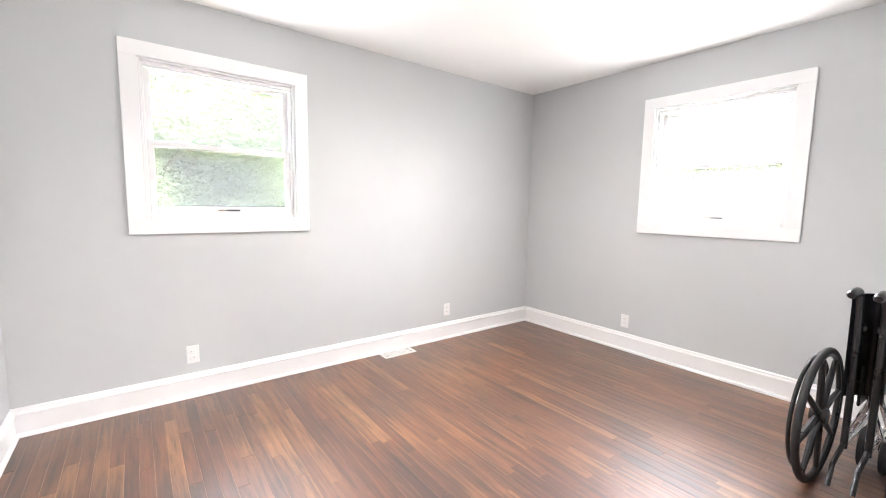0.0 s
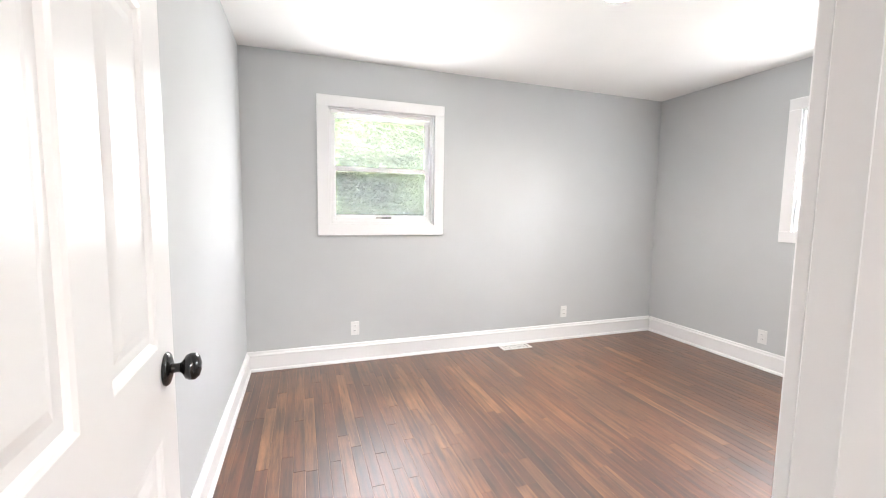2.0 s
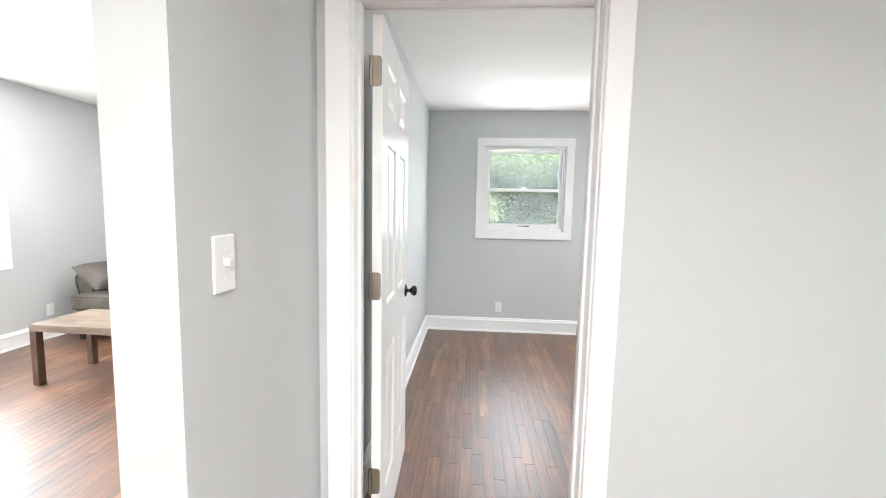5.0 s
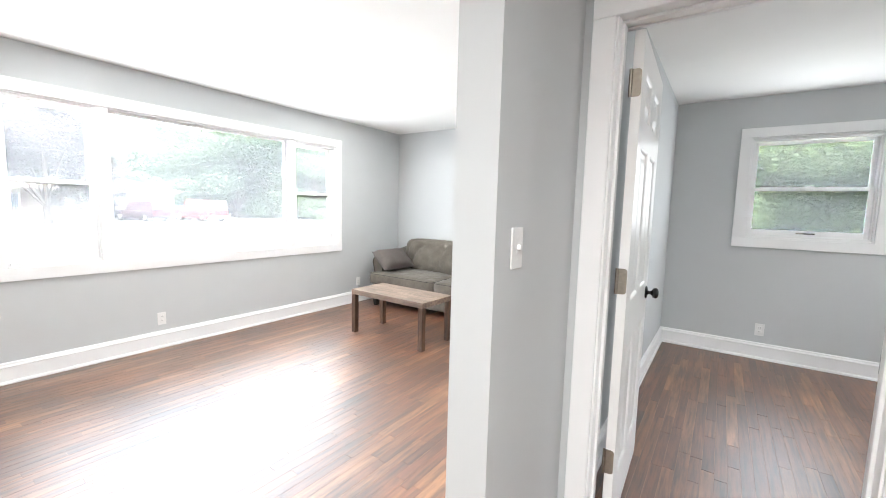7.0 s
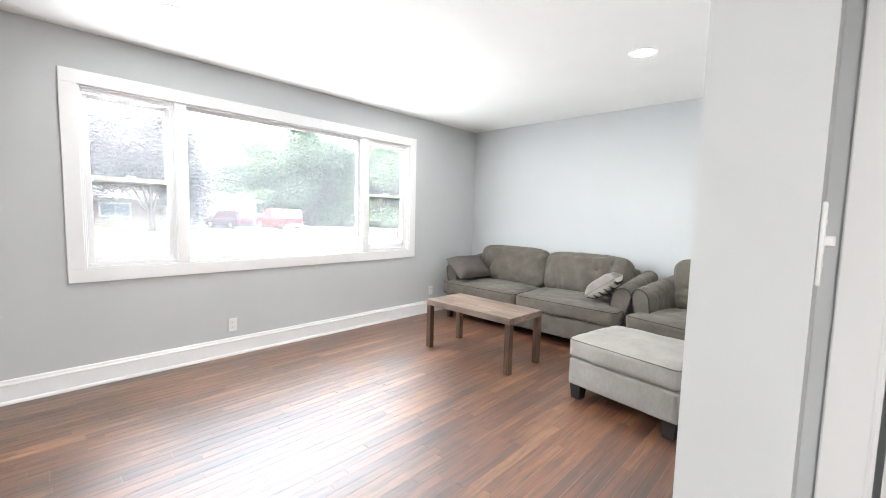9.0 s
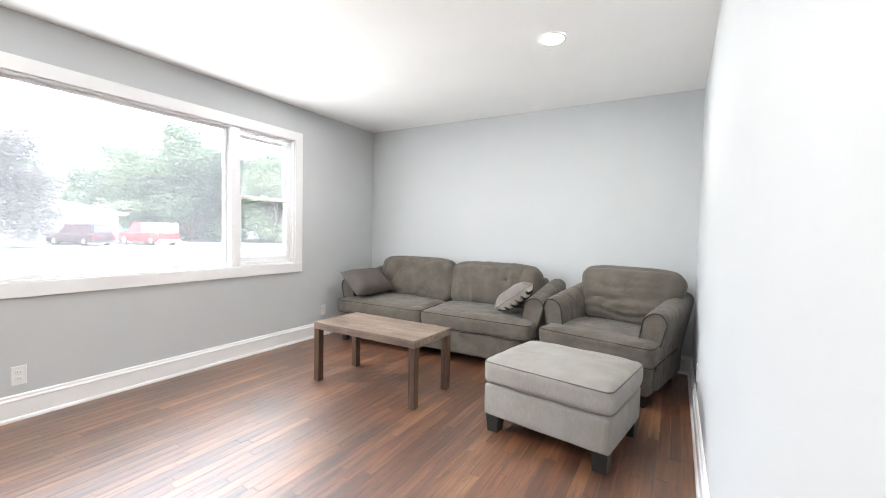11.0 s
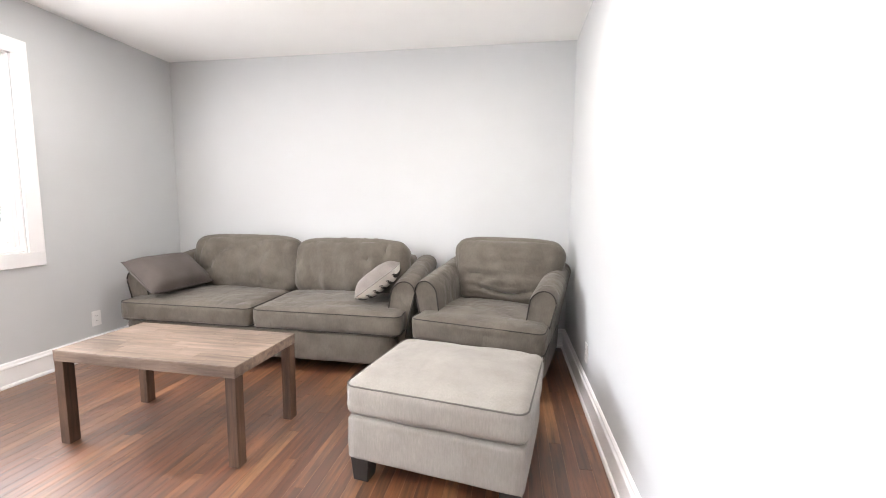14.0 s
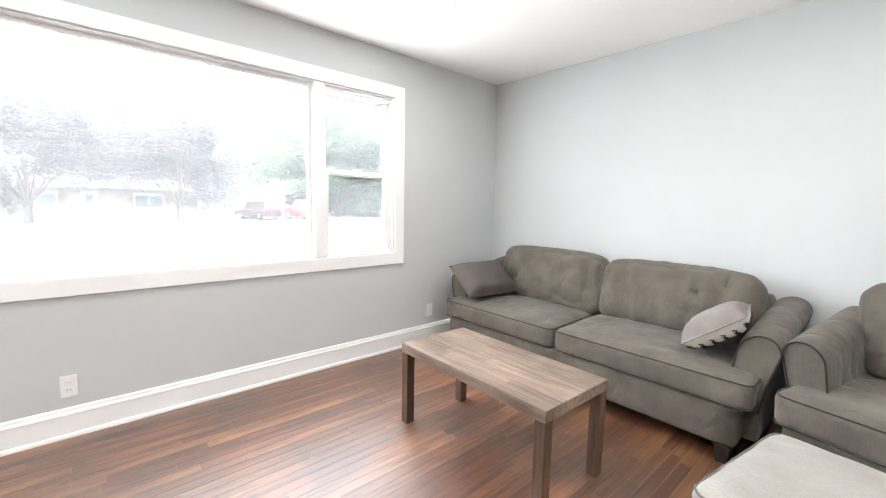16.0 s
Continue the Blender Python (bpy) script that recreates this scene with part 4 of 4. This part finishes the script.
# ---------------------------------------------------------------- outside
GZ = -0.5
structure(finish("ground", box((-400, -400, GZ - 0.6), (400, 400, GZ)), GRASS), "wide mown lawn reaching to the trees", "lawn")
structure(finish("road", box((-33.0, -300, GZ - 0.4), (-5.0, 300, GZ + 0.012)), ROAD), "wide pale concrete street in front of the house", "road")
structure(finish("driveway", box((-38.5, 6.5, GZ - 0.4), (-32.9, 18.5, GZ + 0.02)), DRIVE), "pale concrete driveway across the street", "driveway")


def gable_block(parent, x0, x1, y0, y1, h, roof_h, over=0.5, wallmat=BRICK):
    """Walls and a hipped roof, above the ground at GZ."""
    part("wall", box((x0, y0, GZ - 0.3), (x1, y1, GZ + h)), wallmat, parent)
    bm = bmesh.new()
    a, b, c, d = x0 - over, x1 + over, y0 - over, y1 + over
    z = GZ + h
    lo = [bm.verts.new(p) for p in ((a, c, z), (b, c, z), (b, d, z), (a, d, z))]
    lo2 = [bm.verts.new(p) for p in ((a, c, z + 0.18), (b, c, z + 0.18), (b, d, z + 0.18), (a, d, z + 0.18))]
    xm, ins = (a + b) / 2, min((b - a), (d - c)) / 2
    r0, r1 = bm.verts.new((xm, c + ins, z + roof_h)), bm.verts.new((xm, d - ins, z + roof_h))
    for i in range(4):
        bm.faces.new((lo[i], lo[(i + 1) % 4], lo2[(i + 1) % 4], lo2[i]))
    bm.faces.new(lo[::-1])
    bm.faces.new((lo2[0], lo2[1], r0))
    bm.faces.new((lo2[2], lo2[3], r1))
    bm.faces.new((lo2[1], lo2[2], r1, r0))
    bm.faces.new((lo2[3], lo2[0], r0, r1))
    part("roof", bm, SHINGLE, parent, "weathered shingle roof")
    part("fascia", box((x1 + over - 0.02, y0 - over, z - 0.02), (x1 + over + 0.02, y1 + over, z + 0.18)), HWHITE, parent)


def ranch_house():
    h = empty("ranch_house")
    gable_block(h, -50, -41.5, -9, 6.0, 2.55, 1.45)
    gable_block(h, -48.5, -38.8, 6.0, 12.2, 2.55, 1.35, 0.5, HWHITE)
    xf = -41.5
    for y0, y1, z0, z1 in ((-7.2, -4.6, 0.9, 2.1), (0.2, 2.4, 0.9, 2.1), (3.6, 4.6, 0.9, 2.1)):
        w = part("window", box((xf - 0.05, y0, GZ + z0), (xf + 0.06, y1, GZ + z1), 0.01), HWHITE, h)
        part("pane", box((xf + 0.05, y0 + 0.08, GZ + z0 + 0.08), (xf + 0.075, (y0 + y1) / 2 - 0.03, GZ + z1 - 0.08)), HGLASS, w)
        part("pane", box((xf + 0.05, (y0 + y1) / 2 + 0.03, GZ + z0 + 0.08), (xf + 0.075, y1 - 0.08, GZ + z1 - 0.08)), HGLASS, w)
        for yy in (y0 - 0.42, y1 + 0.07):
            part("shutter", box((xf - 0.02, yy, GZ + z0), (xf + 0.05, yy + 0.35, GZ + z1)), SHUTTER, h)
    d = part("front_door", box((xf - 0.05, -3.2, GZ + 0.15), (xf + 0.06, -2.2, GZ + 2.2), 0.01), HWHITE, h)
    part("pane", box((xf + 0.05, -2.95, GZ + 1.3), (xf + 0.075, -2.45, GZ + 2.0)), HGLASS, d)
    part("porch", box((xf, -4.2, GZ - 0.2), (xf + 1.5, -1.4, GZ + 0.14)), DRIVE, h)
    g = part("garage_door", box((-38.85, 6.6, GZ), (-38.74, 11.6, GZ + 2.15), 0.01), HWHITE, h)
    for k in range(4):
        part("door_panel", box((-38.75, 6.65, GZ + 0.03 + 0.53 * k), (-38.72, 11.55, GZ + 0.03 + 0.53 * k + 0.49), 0.01), HWHITE, g)
    part("side_door", box((xf - 0.05, 5.0, GZ + 0.1), (xf + 0.06, 5.85, GZ + 2.15), 0.01), HWHITE, h)
    return tagged(h, "low tan brick ranch house with white garage across the street", "house")


ranch_house()


def leaf_crown(rng, lobes, count, size):
    """Many small bent leaves gathered in clumps over the lobes (centre, radius)."""
    verts, faces = [], []
    tot = sum(r ** 2 for _, r in lobes)
    for c, r in lobes:
        for _ in range(int(count * r * r / tot)):
            d = Vector((rng.gauss(0, 1), rng.gauss(0, 1), rng.gauss(0, 1))).normalized()
            rr = r * (rng.random() ** 0.35)
            p = Vector(c) + Vector((d.x * rr, d.y * rr, d.z * rr * 0.85))
            n = (d + 0.8 * Vector((rng.gauss(0, 1), rng.gauss(0, 1), rng.gauss(0, 1)))).normalized()
            u = n.cross(Vector((0.3, 0.2, 1))).normalized()
            v = n.cross(u)
            s = size * rng.uniform(0.6, 1.5)
            i = len(verts)
            verts += [p - u * s, p - v * s * 0.55 + n * s * 0.15, p + u * s, p + v * s * 0.55 + n * s * 0.15]
            faces.append((i, i + 1, i + 2, i + 3))
    me = bpy.data.meshes.new("crown")
    me.from_pydata([tuple(v) for v in verts], [], faces)
    return me


def tree(name, seed, height, spread, material, label, trunk_h=0.28, count=5200, size=0.20):
    rng = random.Random(seed)
    t = empty(name)
    th = height * trunk_h
    bm = bmesh.new()
    add_tube(bm, [(0, 0, -0.4), (0.03, 0.02, th * 0.5), (0.05, -0.04, th), (0.0, 0.1, height * 0.6), (0, 0, height * 0.85)],
             [height * 0.032, height * 0.024, height * 0.020, height * 0.012, height * 0.004], 8)
    part("trunk", bm, BARK, t, "", True)
    lobes = []
    for k in range(9 if trunk_h > 0.1 else 13):
        a = 2 * math.pi * k / (9 if trunk_h > 0.1 else 6.5) + rng.uniform(-0.3, 0.3)
        z = height * rng.uniform(max(0.10, trunk_h + 0.12 if trunk_h > 0.1 else 0.10), 0.78)
        rad = spread * rng.uniform(0.45, 0.85) * (1 - 0.45 * max(0, z / height - 0.5) / 0.5)
        end = Vector((math.cos(a) * rad, math.sin(a) * rad, z))
        st = Vector((0.02, 0, th * rng.uniform(0.8, 1.4)))
        mid = (st + end) / 2 + Vector((0, 0, height * 0.05))
        part("limb", tube([st, mid, end], [height * 0.011, height * 0.007, height * 0.002], 6), BARK, t, "", True)
        lobes.append((end, spread * rng.uniform(0.30, 0.46)))
        lobes.append((end + Vector((rng.uniform(-1, 1), rng.uniform(-1, 1), rng.uniform(0, 1))) * spread * 0.35, spread * rng.uniform(0.14, 0.26)))
    lobes.append((Vector((0, 0, height * 0.86)), spread * 0.30))
    lobes.append((Vector((spread * 0.1, 0, height * 0.70)), spread * 0.42))
    me = leaf_crown(rng, lobes, count, size)
    me.materials.append(material)
    cr = new("crown", me)
    cr.parent = t
    return tagged(t, label, "tree")


purple = tree("maple_tree", 1, 8.8, 5.2, LEAF_P, "broad purple-leaved maple on the lawn across the street", 0.12, 34000, 0.10)
purple.matrix_world = pose(-33.5, 2.4, GZ)
copy_thing(purple, pose(-34.5, -5.8, GZ, 0, 0, 130) @ Matrix.Scale(0.97, 4))
green = tree("green_tree", 2, 11.0, 5.2, LEAF_G, "tall leafy green tree behind the lawns", 0.05, 16000, 0.17)
green.matrix_world = pose(-45, 19, GZ)
deep = tree("dark_green_tree", 3, 12.5, 5.0, LEAF_D, "tall dark green tree in the wood edge", 0.04, 16000, 0.17)
deep.matrix_world = pose(-50, 25, GZ)
rng_t = random.Random(9)
spots = [(-53, 17), (-43, 25), (-46, 32), (-38, 31), (-34, 37), (-41, 40), (-29, 41), (-24, 47), (-33, 50), (-17, 52), (-56, 33), (-58, 9), (-60, -4), (-57, -16), (-50, -24), (-44, -32),
         (-47, 22), (-11, 46), (-36, 43), (-55, 25), (-40, 27), (-43, 20.5), (-31, 33), (-27, 36), (-22, 40), (-36, 26), (-48, 40), (-19, 43)]
for i, (x, y) in enumerate(spots):
    copy_thing(green if i % 3 else deep, pose(x, y, GZ, 0, 0, 47 * i) @ Matrix.Scale(rng_t.uniform(0.75, 1.15), 4))
# trees close behind the bedroom windows
near_tree = tree("garden_tree", 7, 10.0, 5.0, LEAF_N, "fresh green leafy tree close behind the house", 0.05, 48000, 0.075)
near_tree.matrix_world = pose(4.2, 12.5, GZ, 0, 0, 20) @ Matrix.Scale(0.9, 4)
for i, (x, y, k) in enumerate(((2.5, 13, 0.85), (6.0, 14.5, 1.0), (10.5, 13, 0.8), (-2, 17, 1.1), (15, 15, 1.0), (20, 9, 0.7), (21.5, 3.0, 0.6), (21, -3, 0.65), (22, -9, 0.7), (27, -1, 0.9), (26, 7, 0.95), (8, 21, 1.2), (1, 22, 1.2))):
    copy_thing(near_tree, pose(x, y, GZ, 0, 0, 61 * i) @ Matrix.Scale(k, 4))


def vehicle(name, label, paint_low, paint_high, L, W, Hh, hood, bed, m, pickup=False):
    """A parked car: x forwards, on four wheels."""
    c = empty(name, m)
    wr = 0.36 if not pickup else 0.42
    z0, zb = wr * 0.75, Hh * 0.56
    bm = box((-L / 2, -W / 2, z0), (L / 2, W / 2, zb), 0.12, 3)
    part("body", bm, paint_low, c, "", True)
    bm = bmesh.new()
    xa, xb = -L / 2 + bed, L / 2 - hood
    lo = [bm.verts.new(p) for p in ((xa, -W / 2 + 0.06, zb - 0.02), (xb, -W / 2 + 0.06, zb - 0.02), (xb, W / 2 - 0.06, zb - 0.02), (xa, W / 2 - 0.06, zb - 0.02))]
    hi = [bm.verts.new(p) for p in ((xa + 0.25, -W / 2 + 0.22, Hh), (xb - 0.5, -W / 2 + 0.18, Hh), (xb - 0.5, W / 2 - 0.18, Hh), (xa + 0.25, W / 2 - 0.22, Hh))]
    bm.faces.new(hi)
    for i in range(4):
        bm.faces.new((lo[i], lo[(i + 1) % 4], hi[(i + 1) % 4], hi[i]))
    bm.faces.new(lo[::-1])
    cab = part("cabin", bm, paint_high, c)
    for s in (-1, 1):
        for x0, x1 in ((xa + 0.32, (xa + xb) / 2 - 0.15), ((xa + xb) / 2 - 0.05, xb - 0.62)):
            gb = bmesh.new()
            yl, yh = s * (W / 2 - 0.085), s * (W / 2 - 0.205)
            vs = [gb.verts.new(p) for p in ((x0, yl, zb + 0.06), (x1 + 0.25, yl, zb + 0.06), (x1, yh, Hh - 0.08), (x0 + 0.12, yh, Hh - 0.08))]
            gb.faces.new(vs)
            bmesh.ops.solidify(gb, geom=gb.faces[:], thickness=0.02)
            part("side_window", gb, HGLASS, cab)
    if pickup:
        part("bed_cap", box((-L / 2 + 0.05, -W / 2 + 0.08, zb - 0.01), (xa + 0.05, W / 2 - 0.08, Hh - 0.08), 0.10, 3), CARW, c, "white bed cap", True)
    part("rear_window", box((xa + 0.02, -W / 2 + 0.25, zb + 0.08), (xa + 0.24, W / 2 - 0.25, Hh - 0.14), 0.02), HGLASS, cab)
    for sx, xx in ((-1, -L / 2 + 0.85), (1, L / 2 - 0.85)):
        for s in (-1, 1):
            mm = Matrix.Translation((xx, s * (W / 2 - 0.10), wr)) @ pose(0, 0, 0, 90, 0, 0)
            wl2 = part("wheel", lathe([(0, -0.11), (wr * 0.6, -0.11), (wr, -0.08), (wr, 0.08), (wr * 0.6, 0.11), (0, 0.11)], 20, mm), RUBBER, c, "", True)
            part("rim", lathe([(0, -0.118), (wr * 0.58, -0.115), (wr * 0.58, 0.115), (0, 0.118)], 16, mm), CHROME, wl2, "", True)
    for s in (-1, 1):
        part("tail_lamp", box((-L / 2 - 0.02, s * (W / 2 - 0.2) - 0.1, zb - 0.3), (-L / 2 + 0.05, s * (W / 2 - 0.2) + 0.1, zb - 0.08), 0.01), LIGHTR, c)
        part("headlight", box((L / 2 - 0.05, s * (W / 2 - 0.25) - 0.14, zb - 0.28), (L / 2 + 0.02, s * (W / 2 - 0.25) + 0.14, zb - 0.12), 0.01), HWHITE, c)
    part("bumper", box((-L / 2 - 0.08, -W / 2 + 0.05, z0), (-L / 2 + 0.08, W / 2 - 0.05, z0 + 0.18), 0.03), CHROME if pickup else BLACKP, c)
    return tagged(c, label, "car" if not pickup else "truck")


vehicle("parked_car", "dark maroon estate car parked on the driveway", CARD, CARD, 4.4, 1.85, 1.68, 1.2, 0.15, pose(-36.8, 9.0, GZ + 0.02, 0, 0, -160))
vehicle("pickup_truck", "red and white pickup truck parked on the driveway", CARR, CARR, 4.9, 1.95, 1.95, 1.25, 2.0, pose(-35.5, 13.1, GZ + 0.02, 0, 0, -170), True)
vehicle("parked_car", "small light blue car parked beyond the maroon one", CARB, CARB, 4.2, 1.7, 1.35, 1.2, 0.5, pose(-39.6, 12.4, GZ + 0.02, 0, 0, -165))


def overhead_wire(name, y0, z0, y1, z1, x0, x1):
    pts = []
    for i in range(25):
        f = i / 24
        pts.append((x0 + (x1 - x0) * f, y0 + (y1 - y0) * f, z0 + (z1 - z0) * f - 0.6 * 4 * f * (1 - f)))
    w = finish(name, tube(pts, 0.025, 5), WIRE)
    return tagged(w, "thin overhead wire strung along the street", "wire", "overhead wires")


overhead_wire("overhead_wire", -60, 4.6, 60, 4.6, -27.5, -27.5)
overhead_wire("overhead_wire", -60, 6.4, 60, 6.4, -27.7, -27.7)


def hydrant(x, y):
    h = finish("fire_hydrant", lathe([(0, 0), (0.16, 0), (0.16, 0.05), (0.10, 0.06), (0.10, 0.5), (0.13, 0.52), (0.13, 0.57), (0.09, 0.66), (0.03, 0.72), (0, 0.73)], 16), CARR)
    h.matrix_world = pose(x, y, GZ)
    return tagged(h, "red and white fire hydrant on the verge", "hydrant")


hydrant(-17.5, 13.2)


# ---------------------------------------------------------------- floor boards
BW, GAP = 0.0572, 0.0006
LENS = (0.25, 0.4, 0.5, 0.65, 0.8, 1.0, 1.3)


def board_mesh(length):
    bm = bmesh.new()
    w, e = BW / 2 - GAP, 0.0006
    lo = [bm.verts.new((sx * w, y, -0.010)) for sx, y in ((-1, 0), (1, 0), (1, length), (-1, length))]
    md = [bm.verts.new((sx * w, y, -e)) for sx, y in ((-1, 0), (1, 0), (1, length), (-1, length))]
    hi = [bm.verts.new((sx * (w - e), y, 0.0)) for sx, y in ((-1, e), (1, e), (1, length - e), (-1, length - e))]
    bm.faces.new(hi)
    for a, b in ((lo, md), (md, hi)):
        for i in range(4):
            bm.faces.new((a[i], a[(i + 1) % 4], b[(i + 1) % 4], b[i]))
    bmesh.ops.recalc_face_normals(bm, faces=bm.faces)
    me = bpy.data.meshes.new("floor_board")
    bm.to_mesh(me)
    bm.free()
    me.materials.append(OAK)
    return me


def lay_floor(parent):
    rng = random.Random(12)
    meshes = {}
    verts, faces, near = [], [], 0
    x = BW / 2
    while x < XE:
        y = YS - rng.uniform(0.0, 1.2)
        while y < YF:
            length = rng.choice(LENS)
            y0, y1 = max(y, YS), min(y + length - 0.0008, YF)
            y += length
            if y1 - y0 < 0.03:
                continue
            zoff = rng.uniform(-0.0004, 0.0)
            own = near < 300 and ((0.9 < x < 3.5 and y0 > -3.4 and y1 < -0.9) or (3.9 < x < 6.2 and y0 > -3.1 and y1 < -0.4)) and y1 - y0 > length - 0.002
            if own:
                if length not in meshes:
                    meshes[length] = board_mesh(length - 0.0008)
                b = new("floor_board", meshes[length])
                b.parent = parent
                b.location = (x, y0, zoff)
                near += 1
            else:
                w, e, i = BW / 2 - GAP, 0.0006, len(verts)
                for zz, ins in ((-0.010, 0), (-e, 0), (0.0, e)):
                    verts += [(x - w + ins, y0 + ins, zz + zoff), (x + w - ins, y0 + ins, zz + zoff), (x + w - ins, y1 - ins, zz + zoff), (x - w + ins, y1 - ins, zz + zoff)]
                for k in (0, 4):
                    for q in range(4):
                        faces.append((i + k + q, i + k + (q + 1) % 4, i + k + 4 + (q + 1) % 4, i + k + 4 + q))
                faces.append((i + 8, i + 9, i + 10, i + 11))
        x += BW
    me = bpy.data.meshes.new("floor_boards")
    me.from_pydata(verts, [], faces)
    me.materials.append(OAK)
    rest = new("floor_boards", me)
    rest.parent = parent
    tagged(rest, "varnished dark oak floor boards", kind="stuff")


lay_floor(bpy.data.objects["floor"])
